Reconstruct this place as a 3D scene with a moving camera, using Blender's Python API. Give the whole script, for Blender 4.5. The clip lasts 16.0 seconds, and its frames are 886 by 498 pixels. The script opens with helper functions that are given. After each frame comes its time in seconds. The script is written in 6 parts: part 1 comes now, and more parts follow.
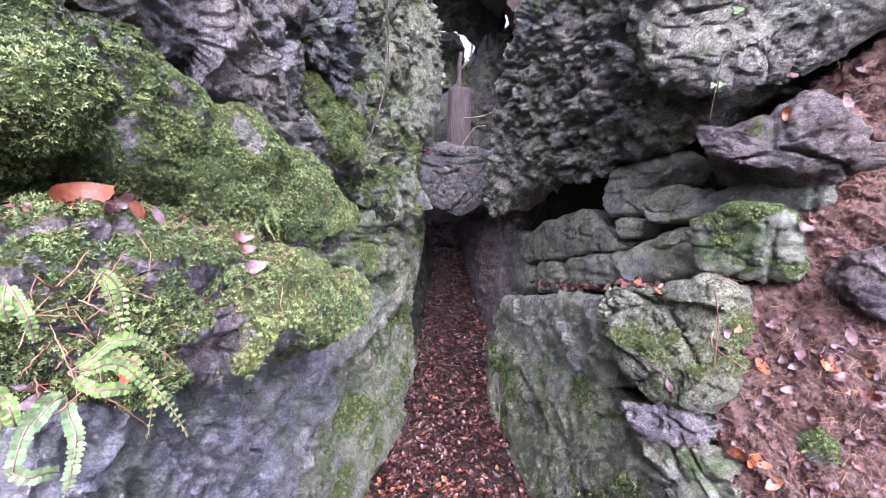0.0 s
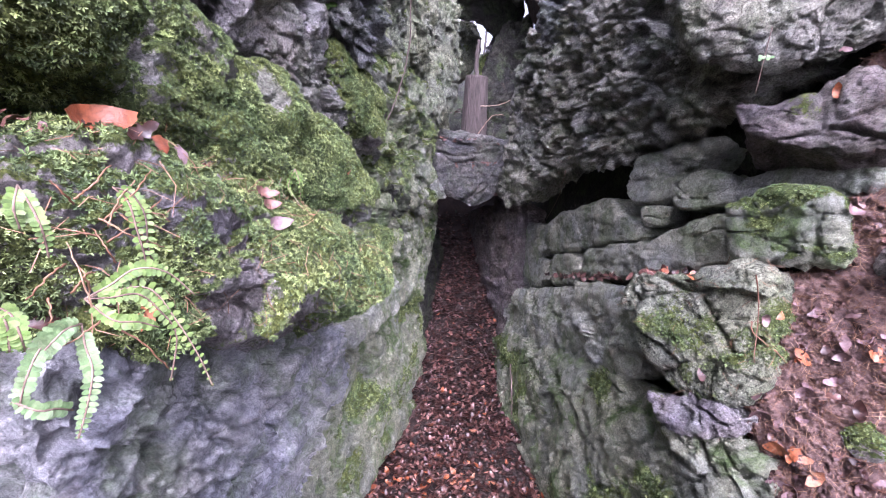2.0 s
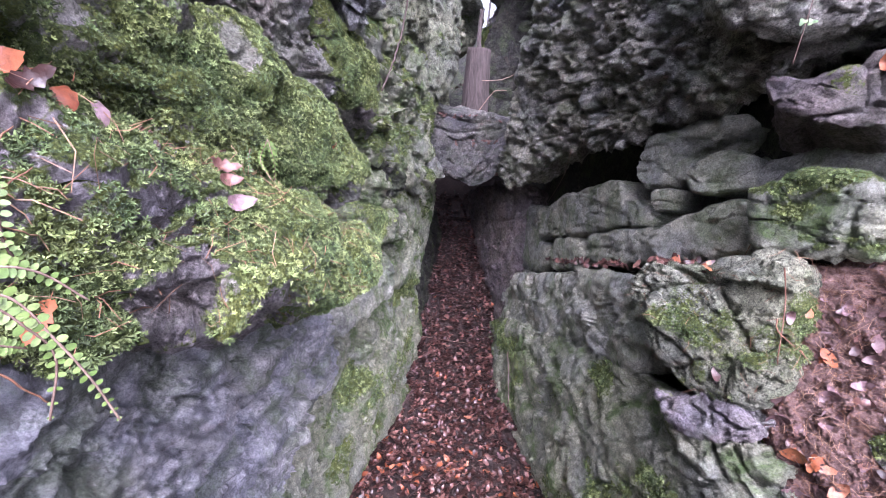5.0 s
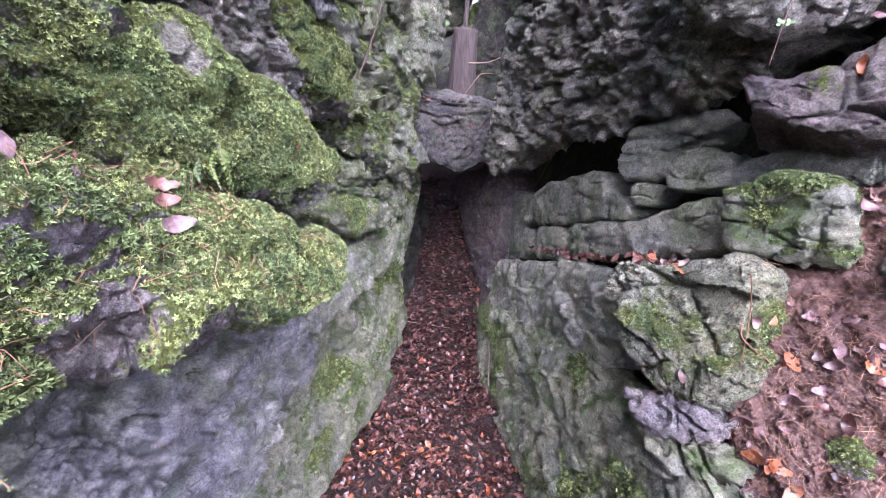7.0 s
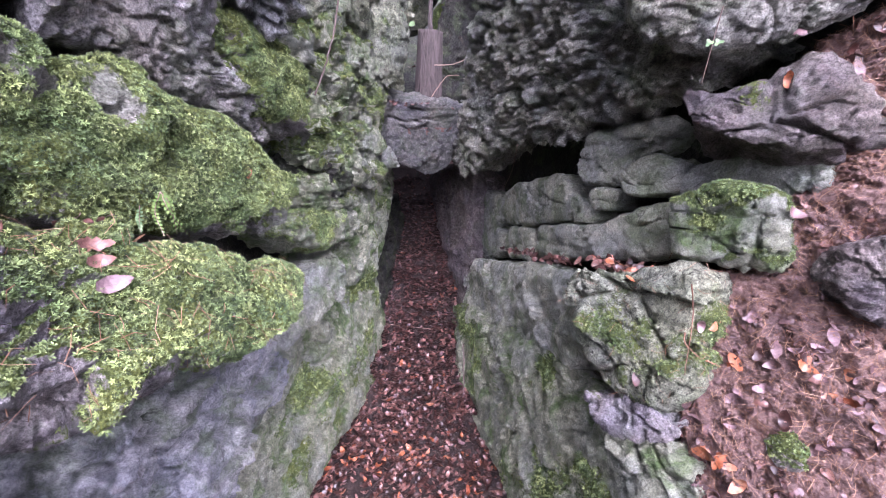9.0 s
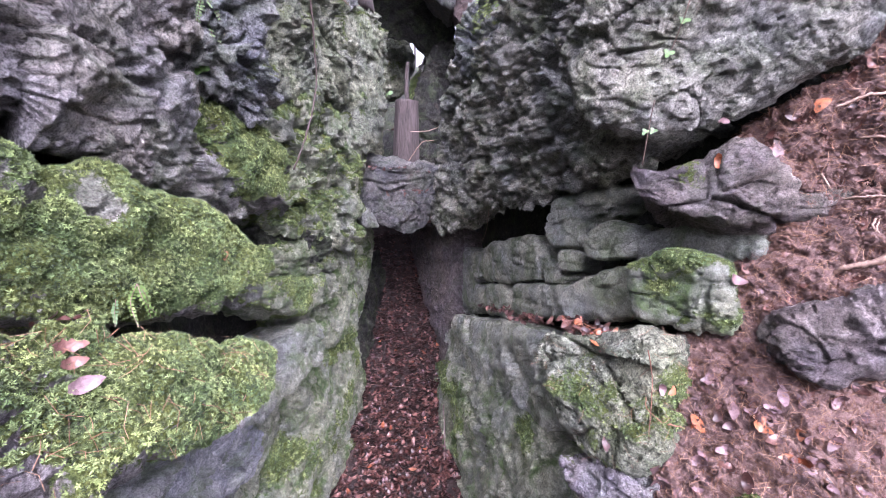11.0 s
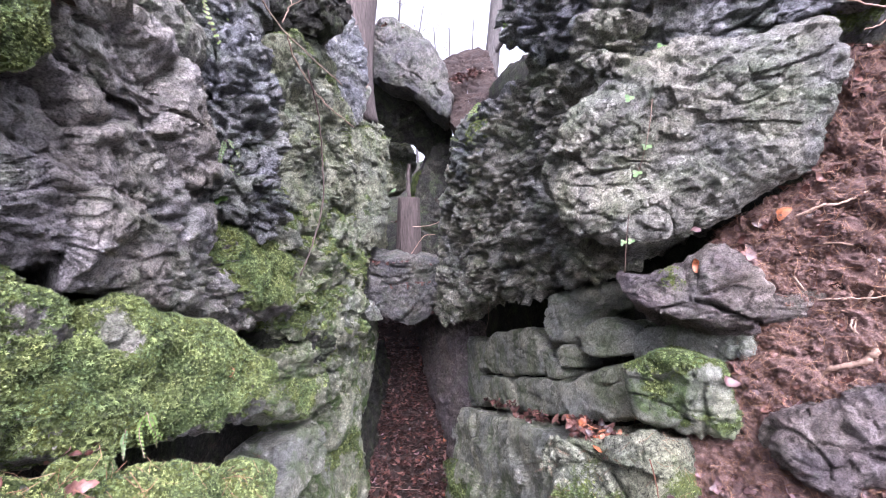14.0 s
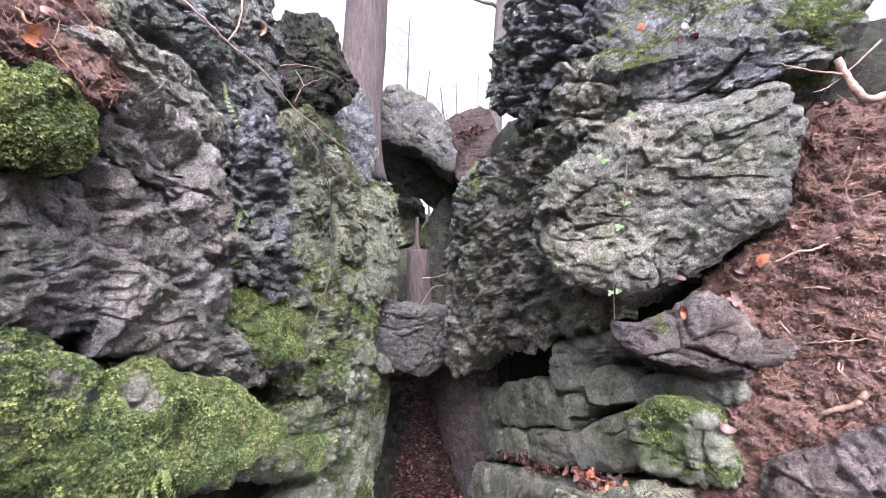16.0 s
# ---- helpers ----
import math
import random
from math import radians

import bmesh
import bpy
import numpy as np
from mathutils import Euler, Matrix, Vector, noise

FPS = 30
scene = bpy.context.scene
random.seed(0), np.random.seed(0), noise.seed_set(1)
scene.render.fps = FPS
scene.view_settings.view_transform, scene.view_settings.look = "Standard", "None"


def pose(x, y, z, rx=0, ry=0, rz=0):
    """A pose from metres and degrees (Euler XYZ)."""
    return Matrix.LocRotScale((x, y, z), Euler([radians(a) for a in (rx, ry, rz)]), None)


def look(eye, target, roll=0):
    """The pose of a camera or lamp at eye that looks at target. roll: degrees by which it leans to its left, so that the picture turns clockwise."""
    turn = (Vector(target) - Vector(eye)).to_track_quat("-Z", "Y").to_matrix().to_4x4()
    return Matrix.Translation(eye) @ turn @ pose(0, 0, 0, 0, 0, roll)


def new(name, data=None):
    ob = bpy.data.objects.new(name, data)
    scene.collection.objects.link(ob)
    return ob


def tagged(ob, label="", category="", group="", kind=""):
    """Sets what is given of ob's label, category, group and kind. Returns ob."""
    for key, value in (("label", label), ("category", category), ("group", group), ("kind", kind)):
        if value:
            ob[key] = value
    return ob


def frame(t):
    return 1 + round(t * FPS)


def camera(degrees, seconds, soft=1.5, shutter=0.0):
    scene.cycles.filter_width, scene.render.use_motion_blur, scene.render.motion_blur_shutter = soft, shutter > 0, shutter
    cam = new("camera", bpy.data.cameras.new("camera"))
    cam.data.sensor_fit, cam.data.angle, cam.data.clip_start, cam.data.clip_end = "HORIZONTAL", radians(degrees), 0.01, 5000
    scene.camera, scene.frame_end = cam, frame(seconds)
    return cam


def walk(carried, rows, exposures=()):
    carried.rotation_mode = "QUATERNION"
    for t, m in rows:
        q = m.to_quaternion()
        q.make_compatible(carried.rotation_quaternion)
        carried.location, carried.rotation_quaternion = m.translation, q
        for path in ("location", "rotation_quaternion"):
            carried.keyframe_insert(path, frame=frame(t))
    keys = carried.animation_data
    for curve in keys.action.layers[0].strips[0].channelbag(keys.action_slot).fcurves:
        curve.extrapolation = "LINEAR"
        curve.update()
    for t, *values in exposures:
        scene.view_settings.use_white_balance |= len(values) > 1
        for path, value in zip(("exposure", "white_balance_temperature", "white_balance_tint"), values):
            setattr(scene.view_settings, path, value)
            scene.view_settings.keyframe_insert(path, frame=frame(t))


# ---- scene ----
from mathutils.bvhtree import BVHTree

cam = camera(92.2, 16.0, soft=0.7)
METRES, EYE, TILT, LEAN, TURN = 1.0, 1.5, -9.0, 0.0, 0.0
ROWS = [
    (0.0, 0.0, 0.0, 0.0, 0.0, 0.0, -0.0),
    (0.5, -0.0223, 0.0142, -0.0248, 0.2, -0.03, -0.4),
    (1.0, -0.0377, 0.0321, -0.0459, 0.43, -0.03, -0.8),
    (1.5, -0.0567, 0.048, -0.0664, 0.56, -0.13, -1.19),
    (2.0, -0.0714, 0.0703, -0.085, 0.74, -0.26, -1.62),
    (2.5, -0.0833, 0.0947, -0.0941, 0.93, -0.45, -1.98),
    (3.0, -0.0898, 0.1196, -0.1059, 1.01, -0.69, -2.17),
    (3.5, -0.0922, 0.1469, -0.1064, 0.87, -1.1, -2.39),
    (4.0, -0.0858, 0.1764, -0.0998, 0.74, -1.52, -2.34),
    (6.5, -0.0044, 0.2495, -0.0073, 0.11, -5.29, -3.12),
    (7.0, 0.0181, 0.2503, 0.0143, -0.33, -5.82, -2.86),
    (7.5, 0.0363, 0.2469, 0.0347, -0.81, -6.5, -2.33),
    (8.0, 0.062, 0.2518, 0.0555, -1.36, -7.17, -1.61),
    (8.5, 0.0861, 0.2411, 0.0905, -2.09, -7.24, -1.02),
    (9.0, 0.1104, 0.2259, 0.117, -2.77, -6.76, -0.51),
    (11.5, 0.1676, 0.1331, 0.2263, -5.03, 1.68, 0.98),
    (12.0, 0.1709, 0.1185, 0.2407, -4.92, 3.45, 1.21),
    (12.5, 0.1779, 0.1047, 0.2599, -4.78, 4.99, 1.46),
    (13.0, 0.1859, 0.0868, 0.277, -4.52, 6.15, 1.69),
    (13.5, 0.1884, 0.0648, 0.2966, -4.22, 8.01, 2.1),
    (14.0, 0.1962, 0.0439, 0.3153, -3.9, 10.42, 2.48),
    (14.5, 0.2146, 0.0109, 0.3264, -3.48, 12.56, 3.0),
    (15.0, 0.2347, -0.0178, 0.3341, -3.06, 14.49, 3.46),
    (15.5, 0.2513, -0.0451, 0.3301, -2.25, 15.68, 3.72),
    (16.0, 0.2655, -0.0802, 0.3206, -1.48, 16.9, 3.86),
]
walk(cam, [(t, pose(0, 0, EYE, TILT, LEAN, TURN) @ pose(METRES * x, METRES * y, METRES * z, 90 + pitch, roll, yaw)) for t, x, y, z, yaw, pitch, roll in ROWS],
     exposures=[(0.0, 2.04, 5800, 31), (9.0, 2.06, 5800, 31), (14.5, 2.08, 6100, 24), (16.0, 1.92, 6250, 22)])

# ---- sky and light: an overcast winter day ----
SUN_EL, SUN_ROT = radians(44), radians(169)
world = bpy.data.worlds.new("overcast")
scene.world = world
world.use_nodes = True
wn, wl = world.node_tree.nodes, world.node_tree.links
sky = wn.new("ShaderNodeTexSky")
sky.sky_type, sky.sun_disc, sky.sun_elevation, sky.sun_rotation = "NISHITA", False, SUN_EL, SUN_ROT
sky.air_density, sky.dust_density, sky.ozone_density = 1.0, 6.0, 0.6
cloud = wn.new("ShaderNodeHueSaturation")
cloud.inputs["Saturation"].default_value = 0.18
wl.new(sky.outputs[0], cloud.inputs["Color"])
tint = wn.new("ShaderNodeMix")
tint.data_type, tint.blend_type = "RGBA", "MULTIPLY"
tint.inputs[0].default_value = 1.0
tint.inputs[7].default_value = (0.98, 0.99, 1.09, 1)
wl.new(cloud.outputs[0], tint.inputs[6])
wl.new(tint.outputs[2], wn["Background"].inputs["Color"])
wn["Background"].inputs["Strength"].default_value = 0.15
sun = new("sun", bpy.data.lights.new("sun", "SUN"))
sun.data.energy, sun.data.angle, sun.data.color = 1.05, radians(60), (1.0, 0.98, 0.97)
sun.matrix_world = look((0, 0, 20), Vector((0, 0, 20)) - Vector((math.sin(SUN_ROT) * math.cos(SUN_EL), math.cos(SUN_ROT) * math.cos(SUN_EL), math.sin(SUN_EL))))

# ---- noise in numpy ----
def hash3(i, j, k, seed):
    h = (i.astype(np.int64) * 374761393 + j.astype(np.int64) * 668265263 + k.astype(np.int64) * 2147483647 + seed * 974711) & 0xFFFFFFFF
    h = ((h ^ (h >> 13)) * 1274126177) & 0xFFFFFFFF
    return ((h ^ (h >> 16)) & 0xFFFFFF) / float(0xFFFFFF)


def vnoise(p, seed=0):
    """Smooth value noise, -1 to 1."""
    f = np.floor(p)
    t = p - f
    t = t * t * t * (t * (6 * t - 15) + 10)
    i, j, k = (f[:, a].astype(np.int64) for a in range(3))
    out = 0
    for a in (0, 1):
        for b in (0, 1):
            for c in (0, 1):
                w = (t[:, 0] if a else 1 - t[:, 0]) * (t[:, 1] if b else 1 - t[:, 1]) * (t[:, 2] if c else 1 - t[:, 2])
                out = out + w * hash3(i + a, j + b, k + c, seed)
    return out * 2 - 1


def fbm(p, octaves=4, seed=0, gain=0.5):
    out, amp = 0, 1.0
    for o in range(octaves):
        out = out + amp * vnoise(p * 2.03 ** o + 17.3 * o, seed + o)
        amp *= gain
    return out


def worley(p, seed=0):
    """Distances to the nearest and the second nearest cell point, the nearest cell's random number and its own tilted facet."""
    f = np.floor(p).astype(np.int64)
    d1, d2, own, tilt = np.full(len(p), 9.0), np.full(len(p), 9.0), np.zeros(len(p)), np.zeros(len(p))
    for a in (-1, 0, 1):
        for b in (-1, 0, 1):
            for c in (-1, 0, 1):
                i, j, k = f[:, 0] + a, f[:, 1] + b, f[:, 2] + c
                h1, h2, h3 = hash3(i, j, k, seed), hash3(i, j, k, seed + 1), hash3(i, j, k, seed + 2)
                q = p - np.stack([i + h1, j + h2, k + h3], 1)
                d = np.linalg.norm(q, axis=1)
                near = d < d1
                d2 = np.where(near, d1, np.minimum(d2, d))
                own = np.where(near, hash3(i, j, k, seed + 3), own)
                slope = q[:, 0] * ((h1 * 7.31) % 1 - 0.5) + q[:, 1] * ((h2 * 5.77) % 1 - 0.5) + q[:, 2] * ((h3 * 9.13) % 1 - 0.5)
                tilt = np.where(near, slope, tilt)
                d1 = np.where(near, d, d1)
    return d1, d2, own, tilt * 2


# ---- materials ----
def nodes_of(name):
    m = bpy.data.materials.new(name)
    m.use_nodes = True
    return m, m.node_tree.nodes, m.node_tree.links


def noise_node(n, l, scale, detail=6, rough=0.6, coord=None, distortion=0.0):
    t = n.new("ShaderNodeTexNoise")
    t.inputs["Scale"].default_value, t.inputs["Detail"].default_value = scale, detail
    t.inputs["Roughness"].default_value, t.inputs["Distortion"].default_value = rough, distortion
    if coord:
        l.new(coord, t.inputs["Vector"])
    return t.outputs["Fac"]


def ramp(n, l, fac, *stops):
    r = n.new("ShaderNodeValToRGB")
    while len(r.color_ramp.elements) < len(stops):
        r.color_ramp.elements.new(0.5)
    for e, (p, c) in zip(r.color_ramp.elements, stops):
        e.position, e.color = p, (*c, 1) if len(c) == 3 else c
    l.new(fac, r.inputs["Fac"])
    return r.outputs["Color"]


def mix(n, l, fac, a, b, blend="MIX"):
    m = n.new("ShaderNodeMix")
    m.data_type, m.blend_type = "RGBA", blend
    for key, v in ((0, fac), (6, a), (7, b)):
        if hasattr(v, "links"):
            l.new(v, m.inputs[key])
        else:
            m.inputs[key].default_value = v if key == 0 else (*v, 1)
    return m.outputs[2]


def maths(n, l, op, a, b=0.0, clamp=False):
    m = n.new("ShaderNodeMath")
    m.operation, m.use_clamp = op, clamp
    for key, v in ((0, a), (1, b)):
        if hasattr(v, "links"):
            l.new(v, m.inputs[key])
        else:
            m.inputs[key].default_value = v
    return m.outputs[0]


def bump(n, l, height, strength, distance, normal=None):
    b = n.new("ShaderNodeBump")
    b.inputs["Strength"].default_value, b.inputs["Distance"].default_value = strength, distance
    l.new(height, b.inputs["Height"])
    if normal:
        l.new(normal, b.inputs["Normal"])
    return b.outputs["Normal"]


MOSS_DARK, MOSS_MID, MOSS_BRIGHT = (0.035, 0.05, 0.02), (0.115, 0.15, 0.055), (0.25, 0.30, 0.12)


def rock_material(name, dark, mid, light, algae=0.3, gloss=0.75, fine=1.0, lichen=(0.42, 0.46, 0.36), lichen_amount=0.5, stain=(0.16, 0.11, 0.09), pits=1.0):
    """Weathered limestone: tone at three scales, algae film, lichen spots, brown stains, pits and cracks with shade in
    their colour; the moss mask lies in the mesh.
    """
    m, n, l = nodes_of(name)
    pos = n.new("ShaderNodeNewGeometry").outputs["Position"]
    big, med, small = noise_node(n, l, 3.2, 5, 0.6, pos, 0.4), noise_node(n, l, 17, 9, 0.74, pos, 0.6), noise_node(n, l, 58, 8, 0.8, pos, 0.3)
    tone = maths(n, l, "ADD", maths(n, l, "MULTIPLY", med, 0.6), maths(n, l, "MULTIPLY", small, 0.4))
    col = ramp(n, l, tone, (0.38, dark), (0.5, mid), (0.62, light))
    shift = ramp(n, l, big, (0.38, (0.80, 0.80, 0.86)), (0.62, (1.12, 1.08, 1.0)))
    col = mix(n, l, 1.0, col, shift, "MULTIPLY")
    green = ramp(n, l, noise_node(n, l, 4.5, 7, 0.65, pos, 0.8), (0.47, (0, 0, 0)), (0.62, (1, 1, 1)))
    col = mix(n, l, maths(n, l, "MULTIPLY", green, algae), col, (0.13, 0.19, 0.075))
    brown = ramp(n, l, noise_node(n, l, 6.1, 6, 0.7, pos, 1.2), (0.60, (0, 0, 0)), (0.70, (1, 1, 1)))
    col = mix(n, l, maths(n, l, "MULTIPLY", brown, 0.45), col, stain)
    spot = ramp(n, l, noise_node(n, l, 26, 5, 0.6, pos, 0.3), (0.60, (0, 0, 0)), (0.66, (1, 1, 1)))
    col = mix(n, l, maths(n, l, "MULTIPLY", spot, lichen_amount), col, lichen)
    speck = n.new("ShaderNodeTexVoronoi")
    speck.inputs["Scale"].default_value = 75
    l.new(pos, speck.inputs["Vector"])
    # small pits, darkened in the colour as if shaded inside
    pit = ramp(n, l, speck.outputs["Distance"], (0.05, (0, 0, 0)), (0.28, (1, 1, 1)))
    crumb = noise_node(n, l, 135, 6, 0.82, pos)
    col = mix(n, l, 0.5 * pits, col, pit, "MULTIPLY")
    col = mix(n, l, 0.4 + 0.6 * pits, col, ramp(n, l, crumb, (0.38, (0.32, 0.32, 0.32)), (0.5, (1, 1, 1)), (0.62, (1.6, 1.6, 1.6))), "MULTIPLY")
    # larger holes: their inner shade is multiplied into the colour
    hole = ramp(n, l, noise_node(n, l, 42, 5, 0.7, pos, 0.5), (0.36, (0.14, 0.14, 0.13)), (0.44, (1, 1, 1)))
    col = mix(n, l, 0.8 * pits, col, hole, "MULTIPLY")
    bend = n.new("ShaderNodeMix")
    bend.data_type, bend.blend_type = "RGBA", "LINEAR_LIGHT"
    bend.inputs[0].default_value = 0.06
    l.new(pos, bend.inputs[6])
    wob = n.new("ShaderNodeTexNoise")
    wob.inputs["Scale"].default_value, wob.inputs["Detail"].default_value = 9, 4
    l.new(pos, wob.inputs["Vector"])
    l.new(wob.outputs["Color"], bend.inputs[7])
    crack = n.new("ShaderNodeTexVoronoi")
    crack.feature = "DISTANCE_TO_EDGE"
    crack.inputs["Scale"].default_value = 8
    l.new(bend.outputs[2], crack.inputs["Vector"])
    # crack lines, with the shade of the gap painted in
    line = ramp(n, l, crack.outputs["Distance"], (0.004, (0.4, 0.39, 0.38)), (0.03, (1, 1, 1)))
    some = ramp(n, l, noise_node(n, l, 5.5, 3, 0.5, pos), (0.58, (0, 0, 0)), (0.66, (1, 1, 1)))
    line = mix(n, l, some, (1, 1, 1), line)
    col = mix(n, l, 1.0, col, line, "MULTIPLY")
    chip = n.new("ShaderNodeTexVoronoi")
    chip.inputs["Scale"].default_value = 38
    l.new(bend.outputs[2], chip.inputs["Vector"])
    flake = n.new("ShaderNodeSeparateColor")
    l.new(chip.outputs["Color"], flake.inputs[0])
    col = mix(n, l, 1.0, col, ramp(n, l, flake.outputs[0], (0.0, (0.78, 0.78, 0.78)), (1.0, (1.2, 1.2, 1.2))), "MULTIPLY")
    # moss film under the tufts
    at = n.new("ShaderNodeAttribute")
    at.attribute_name = "moss"
    cover = maths(n, l, "ADD", at.outputs["Fac"], maths(n, l, "MULTIPLY", maths(n, l, "SUBTRACT", noise_node(n, l, 60, 6, 0.7, pos), 0.5), 1.1))
    cover = ramp(n, l, cover, (0.42, (0, 0, 0)), (0.58, (1, 1, 1)))
    leafy = ramp(n, l, noise_node(n, l, 210, 4, 0.7, pos), (0.3, MOSS_DARK), (0.52, MOSS_MID), (0.75, MOSS_BRIGHT))
    leafy = mix(n, l, 1.0, leafy, ramp(n, l, noise_node(n, l, 7, 4, 0.6, pos), (0.35, (0.65, 0.75, 0.7)), (0.65, (1.25, 1.1, 0.8))), "MULTIPLY")
    col = mix(n, l, cover, col, leafy)
    p = n["Principled BSDF"]
    l.new(col, p.inputs["Base Color"])
    rough = maths(n, l, "ADD", maths(n, l, "MULTIPLY", med, 0.4), gloss - 0.2, True)
    l.new(maths(n, l, "MAXIMUM", rough, cover), p.inputs["Roughness"])
    p.inputs["Specular IOR Level"].default_value = 0.22
    nrm = bump(n, l, med, 0.7, 0.014 * fine)
    nrm = bump(n, l, flake.outputs[0], 0.6, 0.004 * fine, nrm)
    nrm = bump(n, l, line, 0.8, 0.006, nrm)
    nrm = bump(n, l, hole, 0.7, 0.008 * fine, nrm)
    nrm = bump(n, l, small, 1.0, 0.024 * fine, nrm)
    nrm = bump(n, l, pit, 0.7, 0.006 * fine, nrm)
    nrm = bump(n, l, crumb, 1.0, 0.012, nrm)
    l.new(nrm, p.inputs["Normal"])
    return m


def soil_material(name, dark, mid, light):
    m, n, l = nodes_of(name)
    pos = n.new("ShaderNodeNewGeometry").outputs["Position"]
    big, med, small = noise_node(n, l, 5, 5, 0.6, pos, 0.4), noise_node(n, l, 34, 8, 0.7, pos, 0.5), noise_node(n, l, 160, 6, 0.75, pos)
    tone = maths(n, l, "ADD", maths(n, l, "MULTIPLY", med, 0.55), maths(n, l, "MULTIPLY", small, 0.45))
    col = ramp(n, l, tone, (0.36, dark), (0.5, mid), (0.64, light))
    col = mix(n, l, 1.0, col, ramp(n, l, big, (0.35, (0.72, 0.70, 0.74)), (0.65, (1.15, 1.1, 1.05))), "MULTIPLY")
    p = n["Principled BSDF"]
    l.new(col, p.inputs["Base Color"])
    p.inputs["Roughness"].default_value = 0.85
    nrm = bump(n, l, med, 1.0, 0.025)
    l.new(bump(n, l, small, 0.9, 0.008, nrm), p.inputs["Normal"])
    return m


def leaf_material(name, a, b, c, gloss=0.45, drift=False):
    """Dead or live leaf: tone by leaf (island), veins and blotches."""
    m, n, l = nodes_of(name)
    geo = n.new("ShaderNodeNewGeometry")
    info = n.new("ShaderNodeObjectInfo")
    pick = maths(n, l, "FRACT", maths(n, l, "ADD", geo.outputs["Random Per Island"], info.outputs["Random"]))
    col = ramp(n, l, pick, (0.0, a), (0.55, b), (1.0, c))
    blot = noise_node(n, l, 70, 5, 0.65, geo.outputs["Position"])
    col = mix(n, l, 1.0, col, ramp(n, l, blot, (0.35, (0.55, 0.5, 0.5)), (0.62, (1.15, 1.1, 1.1))), "MULTIPLY")
    if drift:
        wide = noise_node(n, l, 9, 4, 0.6, geo.outputs["Position"])
        col = mix(n, l, 1.0, col, ramp(n, l, wide, (0.36, (0.5, 0.62, 0.55)), (0.5, (0.95, 1.0, 0.9)), (0.64, (1.22, 1.18, 0.98))), "MULTIPLY")
    p = n["Principled BSDF"]
    l.new(col, p.inputs["Base Color"])
    p.inputs["Roughness"].default_value = gloss
    l.new(bump(n, l, blot, 0.5, 0.004), p.inputs["Normal"])
    return m


def bark_material(name, a, b):
    m, n, l = nodes_of(name)
    co = n.new("ShaderNodeTexCoord").outputs["Object"]
    mp = n.new("ShaderNodeMapping")
    mp.inputs["Scale"].default_value = (1, 1, 0.13)
    l.new(co, mp.inputs["Vector"])
    ridge, fine = noise_node(n, l, 34, 7, 0.68, mp.outputs[0], 0.8), noise_node(n, l, 120, 5, 0.7, mp.outputs[0])
    tone = maths(n, l, "ADD", maths(n, l, "MULTIPLY", ridge, 0.7), maths(n, l, "MULTIPLY", fine, 0.3))
    p = n["Principled BSDF"]
    l.new(ramp(n, l, tone, (0.35, a), (0.65, b)), p.inputs["Base Color"])
    p.inputs["Roughness"].default_value = 0.85
    l.new(bump(n, l, ridge, 1.0, 0.03), p.inputs["Normal"])
    return m


